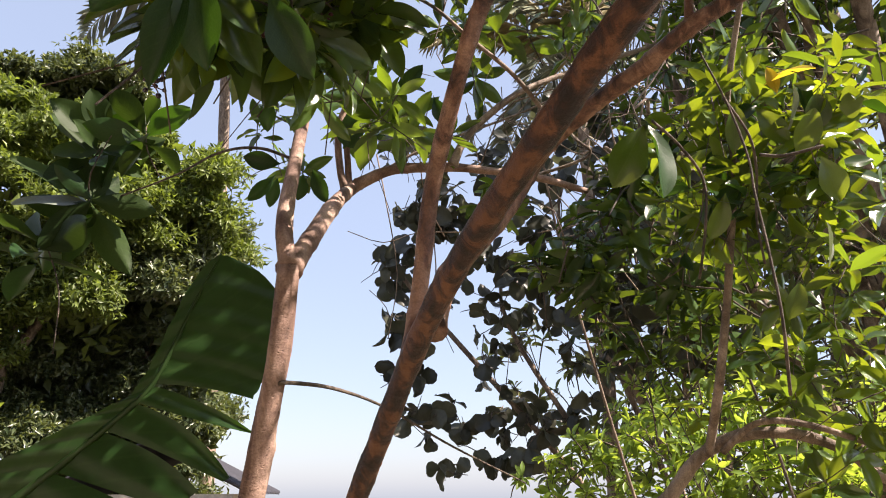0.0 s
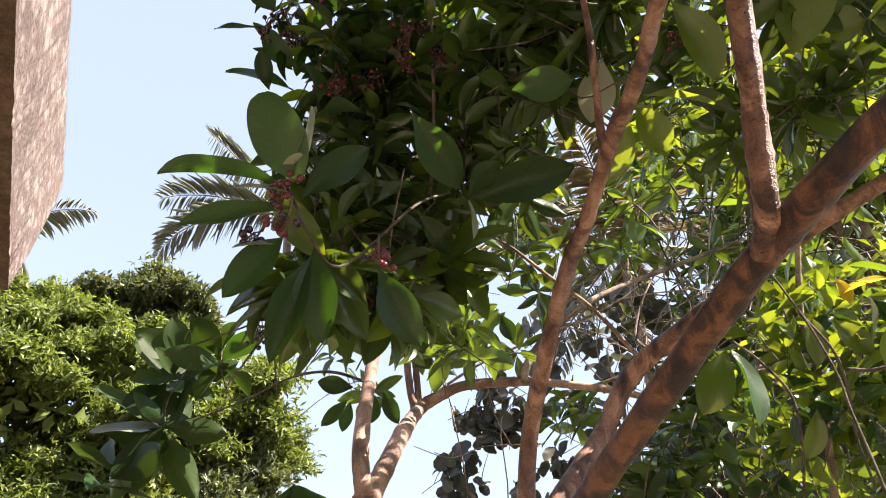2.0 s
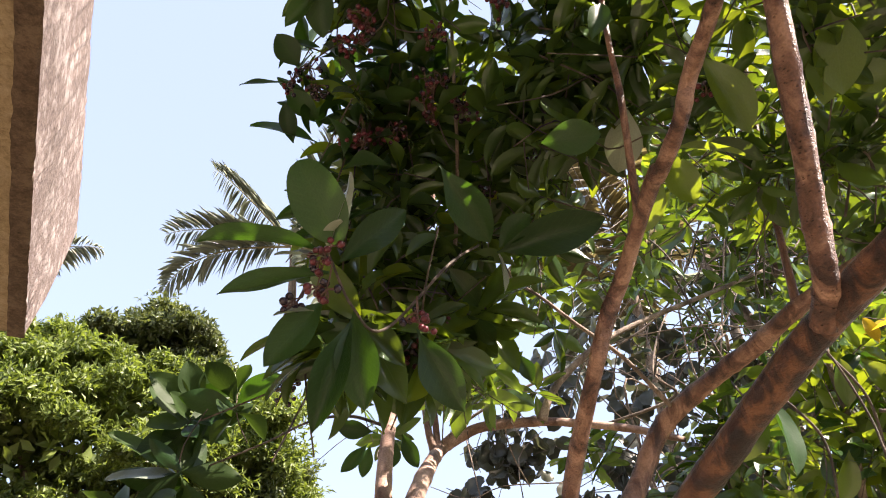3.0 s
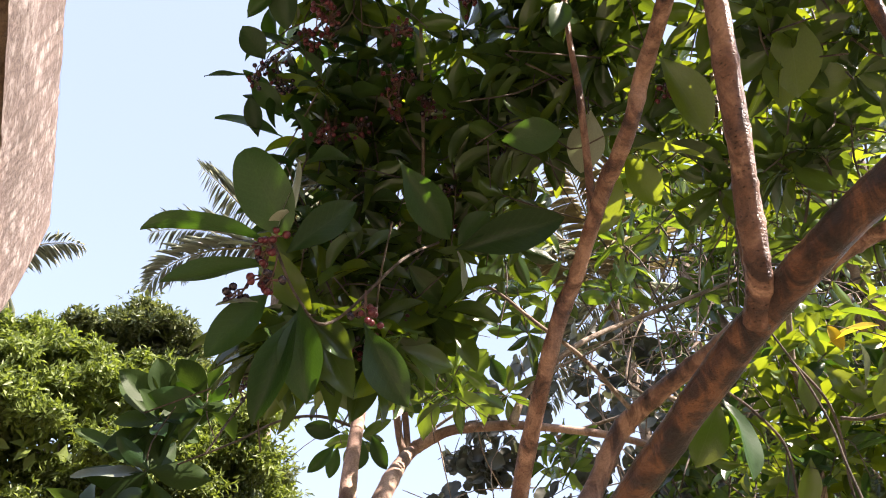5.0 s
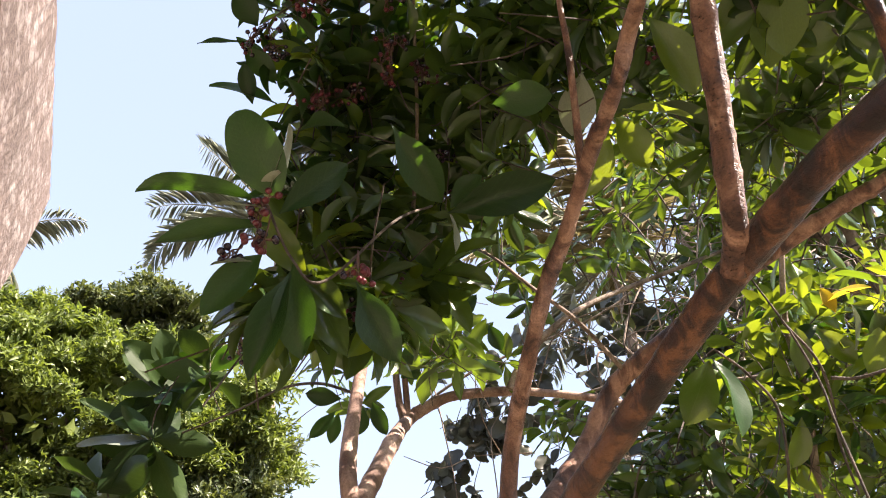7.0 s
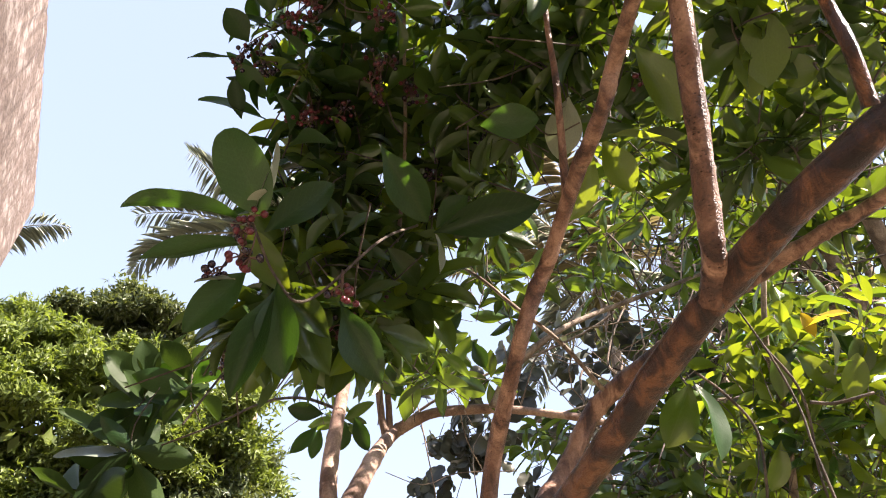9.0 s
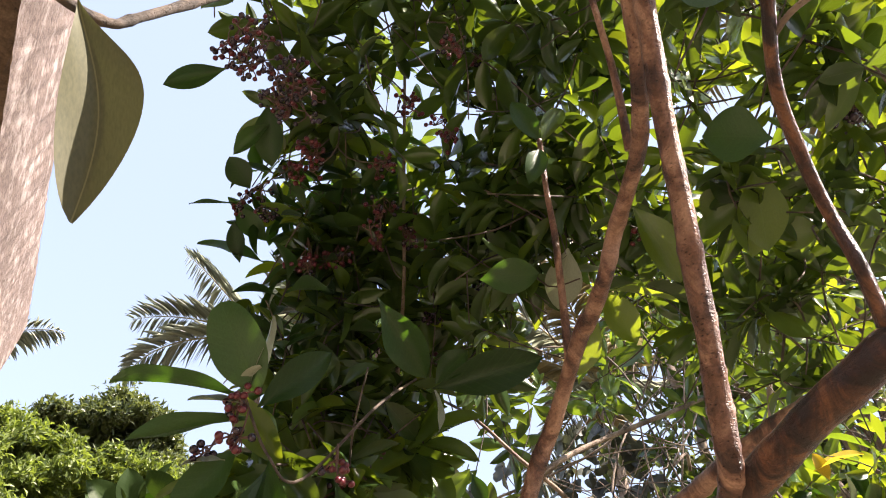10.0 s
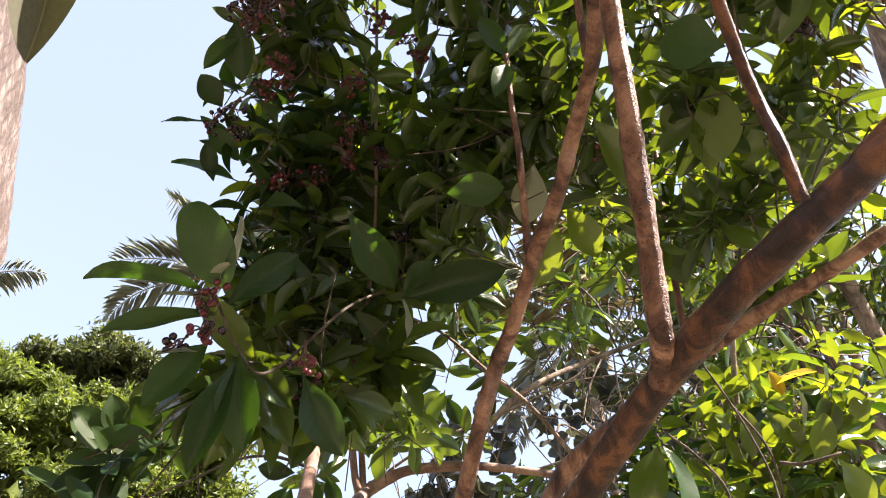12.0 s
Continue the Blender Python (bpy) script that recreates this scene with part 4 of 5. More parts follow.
    for centre, radii, n, length in (((0.156, 2.218, 2.895), (.22, .3, .2), 9, .13), ((0.02, 2.376, 2.818), (.12, .25, .15), 6, .13), ((-0.12, 2.105, 3.37), (.4, .4, .3), 14, .14), ((0.327, 2.286, 3.137), (.2, .3, .2), 5, .13),
                                     ((-0.265, 2.291, 2.704), (.1, .2, .15), 4, .12), ((0.0, 1.76, 2.54), (.12, .12, .09), 5, .12), ((-0.16, 1.9, 2.72), (.12, .12, .09), 5, .12), ((0.446, 2.637, 2.673), (.15, .2, .1), 4, .12), ((0.215, 2.074, 3.693), (.5, .4, .4), 13, .14), ((-0.072, 1.734, 3.995), (.5, .4, .4), 14, .14)):
        r, w = whorls(rng, centre, radii, n, length)
        rows += r
        twigs += w
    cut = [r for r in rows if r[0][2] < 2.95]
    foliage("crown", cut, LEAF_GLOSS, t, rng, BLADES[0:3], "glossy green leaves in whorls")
    # the upper crown's shade is put into its darker leaf colour
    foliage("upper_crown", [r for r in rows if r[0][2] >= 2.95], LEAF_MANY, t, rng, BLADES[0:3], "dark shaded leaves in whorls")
    twig_mesh("branchwork", twigs, 0.0018, TWIG, t)
    settle(t)
    return t


forked_tree()


# ------------------------------------------------------------------ saplings with yellow-green leaves
def sapling():
    rng = np.random.default_rng(31)
    base = Vector((0.44, 2.42, 0))
    t = thing("sapling", "leafy sapling with sunlit yellow-green leaves", "tree", (base.x, base.y, 0))
    stem("trunk", [(base.x, base.y, -0.05), (base.x + 0.04, base.y - 0.03, 0.60), (0.56, 2.31, 1.15), (0.65, 2.235, 1.45), (0.707, 2.2, 1.582), (0.78, 2.18, 1.643), (0.849, 2.12, 1.74), (0.908, 2.06, 1.782), (0.966, 2.0, 1.793), (1.051, 1.97, 1.782), (1.139, 1.96, 1.746), (1.217, 1.96, 1.684), (1.436, 1.952, 1.590)], 0.025, 0.009, BARK_GREY, t, seed=41, sides=12, knots=0.12)
    stem("limb", [(0.85, 2.052, 1.746), (0.847, 1.942, 1.886), (0.857, 1.872, 2.045), (0.858, 1.81, 2.175), (0.881, 1.774, 2.374), (0.876, 1.727, 2.573), (0.904, 1.46, 3.002)], 0.0115, 0.006, BARK_GREY, t, seed=42)
    stem("limb", [(0.884, 2.049, 1.752), (0.937, 1.964, 1.811), (1.007, 1.873, 1.799), (1.127, 1.804, 1.743)], 0.009, 0.006, BARK_GREY, t, seed=43)
    stem("limb", [(0.817, 1.573, 1.822), (0.798, 1.522, 1.957), (0.79, 1.515, 2.073), (0.779, 1.51, 2.191), (0.778, 1.511, 2.268), (0.747, 1.495, 2.371), (0.694, 1.478, 2.495)], 0.0032, 0.002, TWIG, t, seed=44)
    stem("limb", [(0.753, 1.524, 2.412), (0.81, 1.554, 2.343), (0.835, 1.593, 2.281), (0.837, 1.627, 2.19), (0.855, 1.657, 2.101)], 0.0030, 0.0024, TWIG, t, seed=45)
    stem("limb", [(0.834, 1.57, 2.307), (0.875, 1.551, 2.296), (0.934, 1.512, 2.299)], 0.004, 0.003, TWIG, t, seed=46)
    stem("limb", [(0.596, 1.509, 2.346), (0.663, 1.554, 2.317), (0.727, 1.607, 2.266), (0.732, 1.638, 2.174), (0.759, 1.762, 2.101)], 0.003, 0.0028, TWIG, t, seed=47)
    toward = (0, -0.8, -0.6)
    leaf(t, (0.899, 1.62, 2.504), (0.985, 1.561, 2.511), 0.07, (0, -0.6, 0.75), LEAF_YELLOW, 2, "yellowing leaf")
    leaf(t, (0.924, 1.618, 2.481), (0.901, 1.6, 2.536), 0.03, toward, LEAF_YELLOW, 1, "yellowing leaf")
    leaf(t, (0.874, 1.626, 2.451), (0.937, 1.633, 2.365), 0.05, toward, LEAF_FRESH, 1)
    leaf(t, (0.926, 1.598, 2.317), (0.952, 1.54, 2.4), 0.06, toward, LEAF_FRESH, 1)
    leaf(t, (0.818, 1.648, 2.344), (0.818, 1.6, 2.439), 0.05, toward, LEAF_FRESH, 1)
    leaf(t, (0.911, 1.581, 2.372), (0.915, 1.536, 2.453), 0.025, (0.9, -0.3, 0.2), LEAF_PALE, 1)
    leaf(t, (0.808, 1.683, 2.272), (0.779, 1.73, 2.181), 0.05, toward, LEAF_FRESH, 2)
    leaf(t, (0.976, 1.589, 2.368), (0.968, 1.551, 2.442), 0.06, toward, LEAF_FRESH, 1)
    leaf(t, (0.986, 1.605, 2.323), (1.022, 1.624, 2.23), 0.06, toward, LEAF_FRESH, 1)
    leaf(t, (1.0, 1.546, 2.413), (1.041, 1.517, 2.41), 0.07, toward, LEAF_FRESH, 1)
    leaf(t, (0.901, 1.52, 2.051), (0.9, 1.493, 2.128), 0.035, (0.7, -0.6, 0.3), LEAF_PALE, 1)
    leaf(t, (0.84, 1.582, 1.962), (0.861, 1.552, 2.028), 0.045, toward, LEAF_FRESH, 1)
    rows, twigs = [], []
    # the last, highest clump is unseen, added to dapple the forked tree
    for centre, radii, n, length in (((0.944, 1.693, 2.487), (.22, .2, .2), 14, .12), ((0.881, 1.857, 2.34), (.25, .25, .18), 14, .12), ((1.033, 1.758, 2.375), (.15, .25, .3), 12, .13),
                                     ((1.134, 1.925, 2.263), (.25, .25, .25), 14, .13), ((1.158, 1.874, 1.967), (.2, .25, .25), 12, .13), ((1.146, 2.132, 1.87), (.25, .25, .2), 9, .13), ((1.271, 1.856, 2.717), (.3, .25, .2), 8, .13), ((1.55, 1.3, 4.15), (.40, .35, .3), 15, .14)):
        r, w = whorls(rng, centre, radii, int(n * 1.35), length * 0.82)
        rows += r
        twigs += w
    rest = leaves_apart(rows, t, rng, [LEAF_FRESH, LEAF_FRESH, LEAF_FRESH, LEAF_DARK], 280)
    foliage("crown", rest[1::2], LEAF_GLOSS, t, rng, BLADES[0:3], "glossy green leaves")
    foliage("crown", rest[::2], LEAF_SUNLIT, t, rng, BLADES[0:3], "yellow-green leaves lit from behind")
    twig_mesh("branchwork", twigs, 0.0016, TWIG, t)
    settle(t)
    return t


sapling()


def thicket(name, label, at, clumps, length, mat, seed, stems=5, shapes=None, slim=0.36, trunk=0.03, twig_r=0.004, leaves=(6, 9), bark=None, dense=1.0, **how):
    """A shrub or small tree: stems rise from one foot to the middle of each clump of shoots."""
    rng = np.random.default_rng(seed)
    t = thing(name, label, "shrub" if trunk < 0.04 else "tree", (at[0], at[1], 0))
    foot = np.array((at[0], at[1], -0.05))
    bark = bark or BARK_GREY
    rows, twigs = [], []
    for k, (centre, radii, n) in enumerate(clumps):
        centre = np.array(centre)
        r, w = whorls(rng, centre, radii, int(n * dense), length, slim=slim, leaves=leaves, **how)
        rows += r
        twigs += w
        if k < stems:
            mid = foot + (centre - foot) * 0.45
            mid[:2] = foot[:2] + (centre[:2] - foot[:2]) * 0.3
            stem("stem", [foot + rng.normal(0, trunk, 3) * (1, 1, 0), mid + rng.normal(0, 0.08, 3), centre - np.array((0, 0, 0.1)), centre + np.array((0.05, 0, radii[2] * 0.8))], trunk, trunk * 0.25, bark, t, seed=seed + k, sides=8)
    foliage("crown", rows, mat, t, rng, shapes or SMALL)
    twig_mesh("branchwork", twigs, twig_r, TWIG, t)
    settle(t)
    return t


# bright shrub seen between the stems
thicket("shrub", "bright green glossy shrub among grey branches", (1.5, 2.7), [
    ((0.796, 2.355, 3.243), (.30, .3, .18), 8), ((1.017, 2.338, 3.325), (.25, .3, .2), 7), ((0.915, 2.346, 3.533), (.3, .3, .2), 9), ((1.17, 2.527, 3.141), (.25, .3, .25), 8), ((1.235, 2.224, 3.15), (.3, .3, .25), 10)],
    .14, LEAF_GLOSS, 51, stems=1, trunk=0.007, bark=TWIG, shapes=BLADES[0:3])
thicket("shrub", "dark leafy shrub with long glossy leaves", (1.3, 2.5), [
    ((0.746, 2.466, 2.5), (.22, .25, .2), 13), ((0.881, 2.281, 2.562), (.22, .25, .2), 13), ((1.032, 2.407, 2.383), (.22, .25, .22), 13), ((0.881, 2.61, 2.269), (.25, .25, .2), 13), ((1.082, 2.566, 2.142), (.2, .25, .2), 9), ((0.721, 2.719, 2.423), (.2, .2, .15), 7)],
    .13, LEAF_MANY, 59, stems=1, trunk=0.0028, bark=TWIG, shapes=BLADES[0:3])
# dark woodland behind, with large rounded leaves against the sky
thicket("broadleaf_tree", "dark broad-leaved tree with rounded leaves against the sky", (2.6, 6.4), [
    ((0.95, 6.086, 3.10), (.60, .8, .75), 13), ((1.4, 5.798, 3.708), (.7, .9, .8), 12), ((1.649, 5.535, 2.964), (.7, .8, .9), 26), ((1.979, 5.111, 3.283), (.7, .8, .9), 34), ((0.03, 6.244, 3.60), (.25, .4, .35), 6),
    ((0.06, 6.2, 2.75), (.25, .4, .25), 5), ((0.33, 6.28, 2.30), (.45, .5, .22), 5), ((0.60, 6.2, 1.95), (.45, .5, .25), 4), ((1.111, 6.194, 2.268), (.5, .5, .4), 10), ((0.20, 6.173, 4.15), (.35, .4, .30), 7), ((0.10, 6.2, 3.15), (.20, .4, .22), 5),
    ((0.472, 6.091, 4.036), (.40, .4, .35), 9), ((1.031, 5.83, 4.475), (.4, .4, .4), 4), ((0.104, 5.947, 4.622), (.3, .4, .3), 5), ((1.267, 5.852, 4.637), (.8, .8, .7), 8), ((1.532, 5.574, 4.538), (.7, .8, .6), 8)],
    .185, LEAF_BROAD, 52, stems=5, shapes=BROAD, slim=0.80, trunk=0.04, twig_r=0.005, dense=1.7, leaves=(3, 5), lift=0.1, droop=0.9)
thicket("shrub", "feathery light green undergrowth", (2.0, 4.2), [
    ((1.436, 3.968, 1.978), (.55, .5, .25), 60), ((1.745, 3.634, 1.771), (.5, .5, .3), 60), ((1.177, 4.167, 1.736), (.5, .5, .25), 50), ((2.131, 3.642, 1.948), (.5, .5, .35), 50), ((1.569, 3.606, 1.554), (.7, .5, .3), 50), ((1.829, 4.299, 2.388), (.6, .5, .3), 40)],
    .085, LEAF_FERN, 53, stems=1, trunk=0.005, bark=TWIG, leaves=(9, 14))
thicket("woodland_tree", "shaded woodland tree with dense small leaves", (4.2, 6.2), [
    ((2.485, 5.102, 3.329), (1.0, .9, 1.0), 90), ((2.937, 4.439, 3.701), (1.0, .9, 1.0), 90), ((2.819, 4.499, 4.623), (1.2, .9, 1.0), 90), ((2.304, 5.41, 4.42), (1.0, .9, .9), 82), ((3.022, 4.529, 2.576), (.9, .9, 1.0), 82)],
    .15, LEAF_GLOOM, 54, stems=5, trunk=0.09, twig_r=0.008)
thicket("woodland_tree", "shaded woodland tree with dense small leaves", (4.0, 5.0), [
    ((2.391, 3.645, 4.388), (1.0, .8, .9), 82), ((2.065, 3.533, 4.919), (1.0, .8, .8), 75), ((1.866, 4.471, 4.567), (.7, .8, .7), 22), ((2.528, 3.349, 4.621), (1.0, .8, .6), 45), ((1.012, 3.374, 5.789), (.8, .8, .8), 15)],
    .16, LEAF_MANY, 55, stems=5, trunk=0.09, twig_r=0.008)
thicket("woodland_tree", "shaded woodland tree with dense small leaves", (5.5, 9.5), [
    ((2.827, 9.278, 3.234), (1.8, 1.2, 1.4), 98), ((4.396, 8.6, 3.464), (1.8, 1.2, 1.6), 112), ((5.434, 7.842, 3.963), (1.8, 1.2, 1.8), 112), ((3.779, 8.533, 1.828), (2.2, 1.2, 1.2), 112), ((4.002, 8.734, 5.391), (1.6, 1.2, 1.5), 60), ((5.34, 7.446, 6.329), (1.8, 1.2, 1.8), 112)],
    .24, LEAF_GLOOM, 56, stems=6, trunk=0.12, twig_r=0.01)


# two unseen trees, added to hold back sky light from the side
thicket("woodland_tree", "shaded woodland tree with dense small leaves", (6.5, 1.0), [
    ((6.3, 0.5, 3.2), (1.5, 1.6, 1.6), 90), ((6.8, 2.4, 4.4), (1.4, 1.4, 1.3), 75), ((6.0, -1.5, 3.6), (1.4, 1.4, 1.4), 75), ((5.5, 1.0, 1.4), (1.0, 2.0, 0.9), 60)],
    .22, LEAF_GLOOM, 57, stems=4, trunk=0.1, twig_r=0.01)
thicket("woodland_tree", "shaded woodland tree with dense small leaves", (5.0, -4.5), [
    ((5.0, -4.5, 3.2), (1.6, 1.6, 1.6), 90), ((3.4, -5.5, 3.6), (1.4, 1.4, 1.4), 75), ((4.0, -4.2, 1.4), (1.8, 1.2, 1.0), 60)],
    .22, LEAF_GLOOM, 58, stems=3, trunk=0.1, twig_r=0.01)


def tangle():
    """Bare criss-crossing grey branches in the understorey."""
    rng = np.random.default_rng(91)
    t = thing("bare_shrub", "tangle of thin grey bare branches", "shrub", (1.5, 3.2, 0))
    low, high = np.array((0.849, 2.834, 3.028)), np.array((1.304, 2.962, 3.739))
    for k in range(6):
        a = low + rng.normal(size=3) * (0.5, 0.15, 0.1) if k > 0 else np.array((1.5, 3.2, 0.0)) + rng.normal(0, 0.08, 3) * (1, 1, 0)
        b = low + rng.normal(size=3) * (0.35, 0.2, 0.2)
        c = high + rng.normal(size=3) * (0.5, 0.3, 0.35)
        stem("branch", [a, (a + b) / 2 + rng.normal(0, 0.12, 3), b, (b + c) / 2 + rng.normal(0, 0.15, 3), c], 0.008, 0.002, BARK_GREY, t, seed=200 + k, sides=6)
    lines = []
    for k in range(38):
        p = low + (high - low) * rng.uniform(-0.4, 1.3) + rng.normal(size=3) * (0.45, 0.25, 0.2)
        d = rng.normal(size=3) * (1, 0.6, 0.8)
        d *= rng.uniform(0.25, 0.6) / np.linalg.norm(d)
        lines.append((p - d, p - d * 0.3 + rng.normal(0, 0.07, 3), p + d * 0.4 + rng.normal(0, 0.07, 3), p + d))
    twig_mesh("branchwork", lines, 0.003, BARK_GREY, t)
    settle(t)


tangle()


# ------------------------------------------------------------------ banana plant
def banana_plant():
    """One large paddle leaf, its far half whole and rounded, its near half torn into strips; the other side is seen nearly edge on."""
    ribs = [Vector(p) for p in ((-0.830, 2.14, 1.640), (-0.700, 2.13, 1.745), (-0.586, 2.12, 1.847), (-0.520, 2.12, 1.923), (-0.478, 2.12, 2.024), (-0.436, 2.12, 2.144), (-0.384, 2.12, 2.270))]
    foot = Vector((-1.15, 2.25, 0))
    t = thing("banana_plant", "banana plant with a large torn dark green leaf", "plant", foot)
    stem("stalk", [foot - Vector((0, 0, 0.05)), foot + Vector((0.02, 0, 0.6)), foot + Vector((0.12, -0.05, 1.25)), ribs[0]], 0.07, 0.016, LEAF_BANANA, t, "thick green leaf stalk", seed=61)
    stem("midrib", ribs, 0.011, 0.003, LEAF_BANANA, t, "pale ridged midrib", seed=62)
    line = smooth_path(ribs, 12)
    rng = np.random.default_rng(63)

    def on_rib(s):
        q = s * (len(line) - 1)
        i = min(len(line) - 2, int(q))
        return Vector(line[i]).lerp(Vector(line[i + 1]), q - i), Vector(line[i + 1] - line[i]).normalized()

    def lobe(s0, s1, side, reach, slope, round_from, gather):
        """A strip of the blade between two tears; gather: how far its outer end is drawn to a point."""
        nv, nu = max(8, int(60 * (s1 - s0))), 9
        lift = rng.uniform(-0.05, 0.05)
        verts, faces, uv = [], [], []
        for i in range(nv + 1):
            f = i / nv
            s = s0 + (s1 - s0 - 0.006) * f
            p, along = on_rib(s)
            w = reach(s) * (1 if s < round_from else math.sqrt(max(0.0, 1 - ((s - round_from) / (1.0 - round_from)) ** 2)))
            w *= 1 + rng.normal(0, 0.008)
            for k in range(nu + 1):
                u = k / nu
                pinch = Vector(along) * ((0.45 - f) * (s1 - s0) * gather * u ** 2.5)
                droop = Vector((0, -0.16 * u * w, -slope * u * w - 0.10 * u * u * w + lift * u * u))
                verts.append(p + Vector((side * u * w, 0, 0)) + droop + pinch + Vector((0, 0.004 * math.sin(55 * s + 2 * u), 0)))
                uv.append((0.5 + side * 0.5 * u, s))
        for i in range(nv):
            for k in range(nu):
                a = i * (nu + 1) + k
                faces.append((a, a + 1, a + nu + 2, a + nu + 1))
        mesh_object("leaf_lobe", verts, faces, LEAF_BANANA, t, uv=uv)

    wide = lambda s: 0.26 - 0.05 * max(0.0, s - 0.6)
    for s0, s1, gather in ((0.0, 0.12, 0.2), (0.12, 0.27, 0.5), (0.27, 0.40, 0.6), (0.40, 0.50, 0.5)):
        lobe(s0, s1, 1, lambda s: 0.29, 0.28, 2.0, gather)
    lobe(0.50, 1.0, 1, wide, 0.02, 0.72, 0.0)
    lobe(0.0, 1.0, -1, lambda s: 0.035 + 0.20 * max(0.0, 1 - s / 0.45) ** 1.2, -0.1, 0.86, 0.0)
    settle(t)
    return t


banana_plant()


# ------------------------------------------------------------------ the big leafy trees far off
def far_tree(name, label, foot, lumps, per, size, seed, mat, trunk=0.3):
    """Crown of many lumps; each lump a shell of leaf sprays that point outwards and up."""
    rng = np.random.default_rng(seed)
    t = thing(name, label, "tree", (foot[0], foot[1], 0), group="far trees")
    foot = np.array((foot[0], foot[1], -0.1))
    top = np.mean([l[0] for l in lumps], axis=0)
    stem("trunk", [foot, foot * 0.6 + top * 0.4 + (0.2, 0, 0), top], trunk, trunk * 0.3, BARK_GREY, t, seed=seed)
    rows = []
    for k, (c, r) in enumerate(lumps):
        c, r = np.array(c, float), np.array(r, float) * np.ones(3)
        if k % 2 == 0:
            stem("limb", [top * 0.5 + foot * 0.5, (top + c) / 2 - (0, 0, 0.3), c], trunk * 0.35, trunk * 0.08, BARK_GREY, t, seed=seed + k, sides=7)
        for _ in range(15):
            u = rng.normal(size=3)
            u /= np.linalg.norm(u)
            u[2] = abs(u[2]) * 0.9 - 0.25
            u[1] -= 0.35
            small = rng.uniform(0.18, 0.42) * r * (1.15, 1.0, 0.8)
            at = c + u * r * rng.uniform(0.75, 1.0)
            n = int(per * (small[0] * small[1] + small[0] * small[2] + small[1] * small[2]) / 3)
            for _ in range(n):
                d = rng.normal(size=3)
                d /= np.linalg.norm(d)
                d[2] = d[2] if d[2] > -0.3 else -0.3 * rng.uniform()
                uneven = 1 + 0.6 * noise.noise(Vector(d * 2.3 + at)) + 0.35 * noise.noise(Vector(d * 6.0 + at))
                p = at + d * small * uneven * rng.uniform(0.35, 1.2)
                axis = d + (0, 0, 0.6) + rng.normal(size=3) * 0.4
                axis /= np.linalg.norm(axis)
                for q in range(6):
                    way = axis * 0.6 + rng.normal(size=3) * 0.7
                    way[2] -= 0.15
                    rows.append((p + rng.normal(size=3) * 0.04, way, axis + rng.normal(size=3) * 0.35, size * rng.uniform(0.7, 1.2), size * rng.uniform(0.3, 0.45)))
        for _ in range(260):
            d = rng.normal(size=3)
            d /= np.linalg.norm(d)
            rows.append((c + d * r * rng.uniform(0.2, 0.9), rng.normal(size=3), rng.normal(size=3), size * 2.2, size * 1.2))
    foliage("crown", rows, mat, t, rng, [blade(2, 3, fold=0.25, curl=0.15, wave=0)])
    settle(t)
    return t


far_tree("large_tree", "large dense tree with bright yellow-green outer leaves", (-8.5, 14.5), [
    ((-7.947, 13.014, 8.394), (1.6, 1.4, 1.1)), ((-8.192, 12.281, 6.894), (1.5, 1.3, 1.3)), ((-6.683, 13.312, 7.992), (1.5, 1.3, 1.2)), ((-5.024, 14.374, 8.034), (1.2, 1.2, 1.2)),
    ((-6.199, 13.562, 6.551), (1.6, 1.3, 1.3)), ((-7.753, 13.568, 5.843), (1.7, 1.3, 1.4)), ((-9.514, 11.733, 7.354), (1.6, 1.3, 1.4)), ((-6.923, 14.251, 5.088), (1.8, 1.3, 1.5)), ((-4.702, 14.661, 6.81), (1.2, 1.2, 1.3)), ((-8.564, 12.858, 4.324), (1.9, 1.3, 2.2)), ((-8.742, 12.885, 8.872), (1.2, 1.2, .9))],
    850, .16, 71, LEAF_FAR, 0.35)
# the large tree's lower lumps, with its shade put into a darker leaf colour
far_tree("shaded_lower_crown", "lower crown under the large tree, shade put into darker leaves", (-6.0, 15.5), [
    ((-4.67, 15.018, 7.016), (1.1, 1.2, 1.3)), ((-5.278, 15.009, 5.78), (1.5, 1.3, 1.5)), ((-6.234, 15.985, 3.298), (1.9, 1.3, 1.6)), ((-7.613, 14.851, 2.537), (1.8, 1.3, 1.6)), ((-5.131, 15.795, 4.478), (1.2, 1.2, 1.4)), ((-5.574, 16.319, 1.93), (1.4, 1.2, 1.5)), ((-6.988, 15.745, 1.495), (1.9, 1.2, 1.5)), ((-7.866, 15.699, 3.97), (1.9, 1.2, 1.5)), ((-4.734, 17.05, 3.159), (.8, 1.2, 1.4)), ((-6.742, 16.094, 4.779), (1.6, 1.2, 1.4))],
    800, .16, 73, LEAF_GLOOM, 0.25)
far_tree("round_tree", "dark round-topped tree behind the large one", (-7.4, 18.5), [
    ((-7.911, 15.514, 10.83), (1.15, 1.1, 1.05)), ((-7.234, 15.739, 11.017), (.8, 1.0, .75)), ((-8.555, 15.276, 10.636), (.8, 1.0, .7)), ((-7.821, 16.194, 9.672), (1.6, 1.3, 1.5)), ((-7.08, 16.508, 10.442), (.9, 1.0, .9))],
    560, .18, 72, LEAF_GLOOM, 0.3)


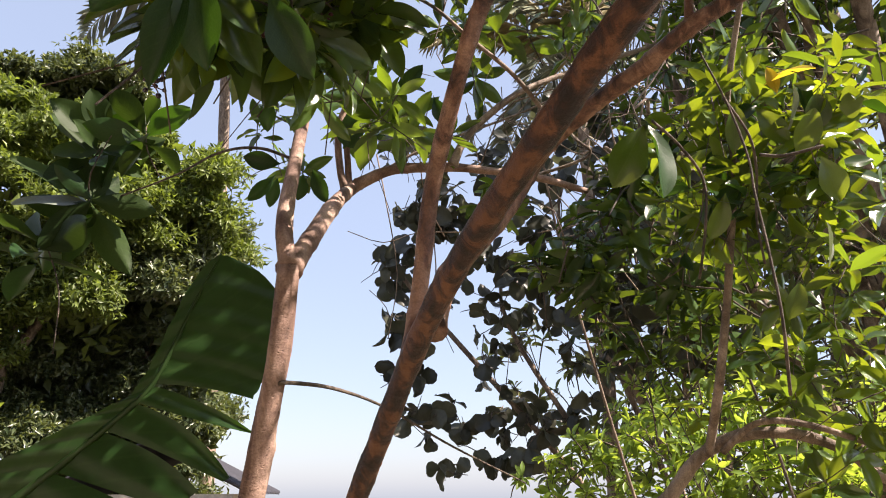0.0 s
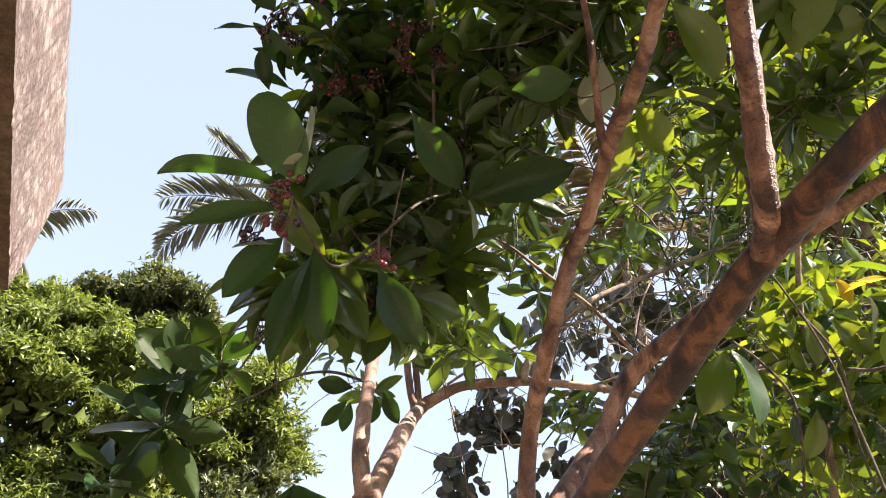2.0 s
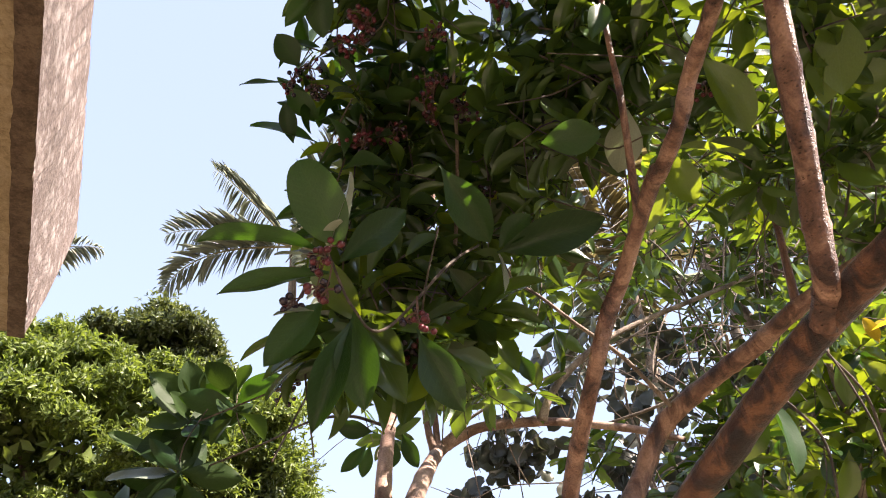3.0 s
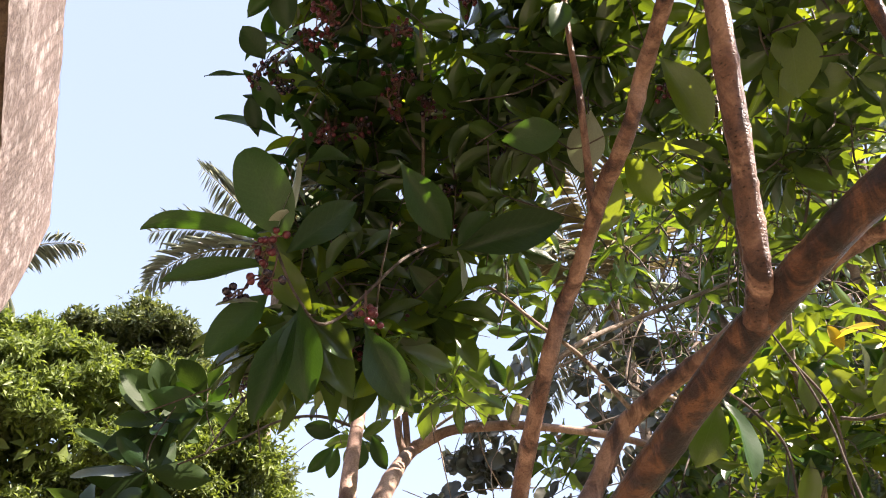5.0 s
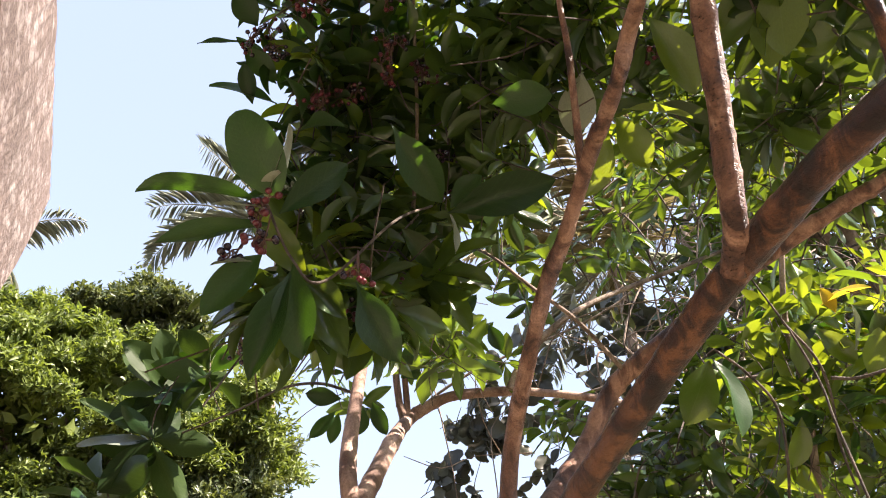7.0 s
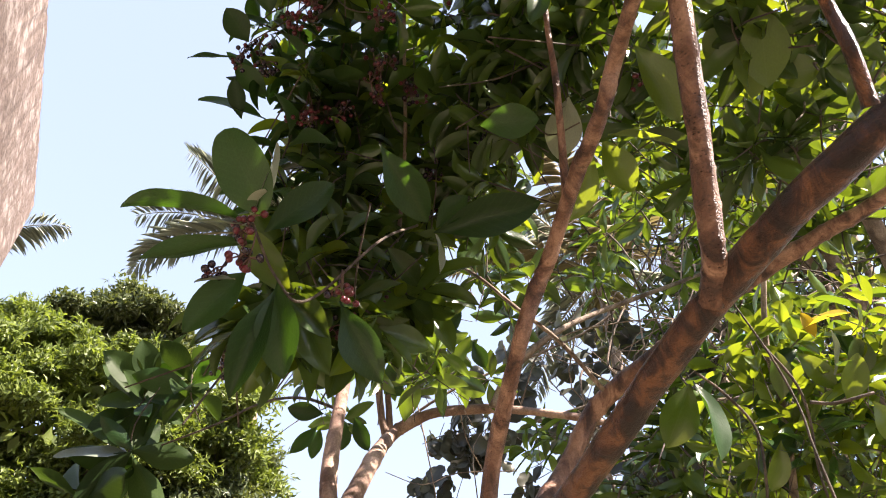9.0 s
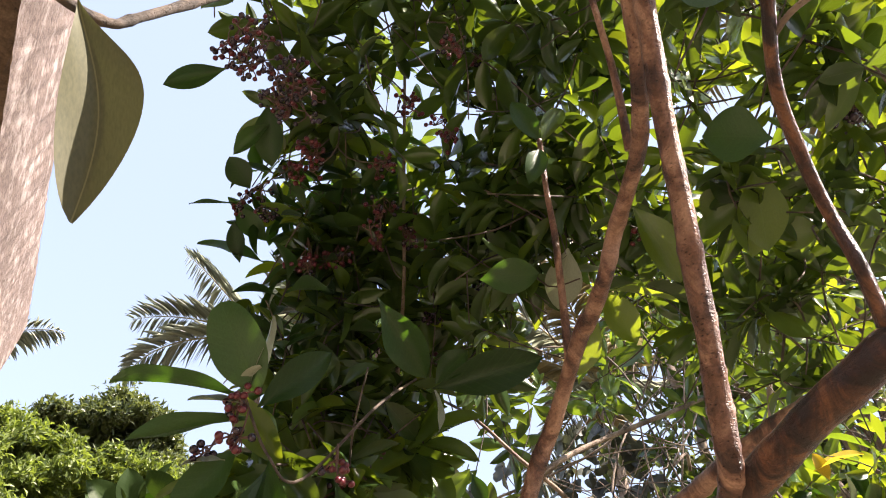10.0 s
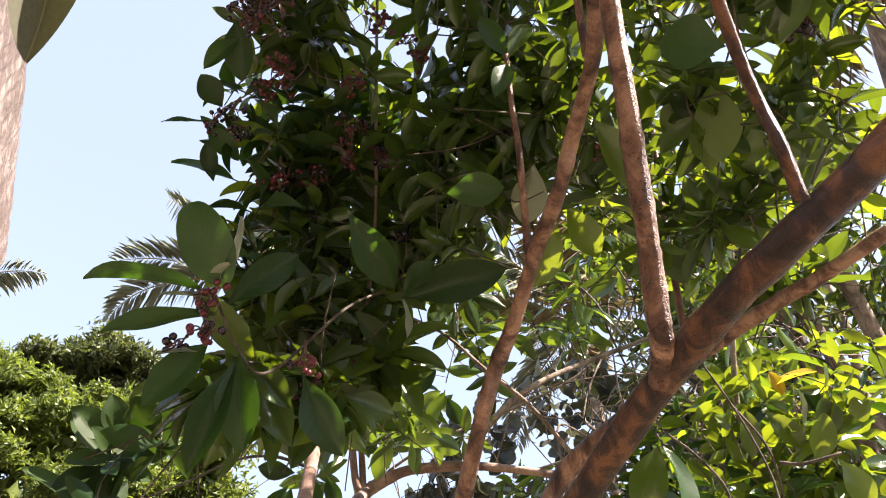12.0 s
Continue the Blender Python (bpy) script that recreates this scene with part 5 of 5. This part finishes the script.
# ------------------------------------------------------------------ coconut palms
def palm(foot_xy, crown, fronds, reach, seed, old=0.25):
    """A palm: slim ringed trunk and fronds, each given by its heading, its rise and how far it bends over, with two rows of hanging leaflets."""
    rng = np.random.default_rng(seed)
    t = thing("coconut_palm", "tall coconut palm with arching feathery fronds", "palm", (foot_xy[0], foot_xy[1], 0), group="palms")
    crown = np.array(crown)
    foot = np.array((foot_xy[0], foot_xy[1], -0.1))
    stem("trunk", [foot, foot * 0.6 + crown * 0.4 + (0.1, 0, 0), foot * 0.2 + crown * 0.8 + (0.05, 0, 0), crown], reach * 0.04, reach * 0.026, BARK_GREY, t, seed=seed, knots=0.08, steps=14)
    for k, (heading, rise, bend) in enumerate(fronds):
        az, e = math.radians(heading), math.radians(rise)
        L = reach * rng.uniform(0.95, 1.08)
        out = np.array((math.cos(az), math.sin(az), 0))
        pts, p = [], crown.copy()
        for i in range(9):
            pts.append(p.copy())
            p = p + (out * math.cos(e) + np.array((0, 0, math.sin(e)))) * L / 8
            e -= math.radians(bend) * (i + 0.5) ** 1.3 / 52
        rib = stem("frond", pts, reach * 0.010, reach * 0.002, LEAF_PALM_OLD, t, seed=seed + k, sides=5, steps=3, rough=0)
        line = smooth_path(pts, 8)
        rows = []
        twist = rng.normal() * 0.25
        for i in range(8, len(line) - 1):
            s = i / len(line)
            run = line[i + 1] - line[i - 1]
            run /= np.linalg.norm(run)
            side = np.cross(run, (0, 0, 1))
            side /= np.linalg.norm(side) + 1e-9
            ll = reach * 0.25 * (math.sin(math.pi * (0.10 + 0.86 * s)) ** 0.7)
            for hand in (-1, 1):
                way = side * hand * rng.uniform(0.6, 0.8) + run * rng.uniform(0.55, 0.75) + np.array((0, 0, -0.10 - 0.35 * rng.uniform() + twist * hand))
                rows.append((line[i] + run * rng.normal() * reach * 0.004, way, np.array((0, 0, 1.0)) + rng.normal(size=3) * 0.3, ll * rng.uniform(0.8, 1.1), reach * 0.0046))
        foliage("frond_blade", rows, LEAF_PALM_OLD if rng.uniform() < old else LEAF_PALM, rib, rng, [blade(4, 3, widest=0.35, fold=0.3, curl=0.12, wave=0)])
    settle(t)
    return t


def spray(seed, count):
    """Fronds all round, the youngest upright."""
    rng = np.random.default_rng(seed)
    return [(137.5 * k + rng.normal() * 8, 75 - 95 * k / count + rng.normal() * 6, 70 + rng.normal() * 12) for k in range(count)]


palm((-5.2, 20.3), (-6.05, 19.716, 17.2), [(345, -38, 45), (325, -58, 20), (186, 50, 10), (184, 18, 44), (180, 2, 105), (65, 70, 50), (35, 60, 70), (20, 55, 70), (350, 25, 80), (5, -5, 90), (80, 35, 70), (300, 5, 90), (310, 60, 60)], 5.0, 81, old=0.08)
palm((-16.5, 19.0), (-15.1, 17.206, 14.6), [(2, 30, 62), (350, -20, 75), (330, -45, 50), (180, 40, 70), (200, 5, 80), (120, 55, 60), (150, -5, 80), (260, 30, 80)], 3.6, 82, old=0.15)
palm((2.6, 9.5), (2.368, 8.663, 7.561), spray(83, 16), 2.4, 83, old=0.6)
palm((3.6, 5.6), (3.791, 2.95, 7.693), spray(84, 14), 2.6, 84, old=0.5)
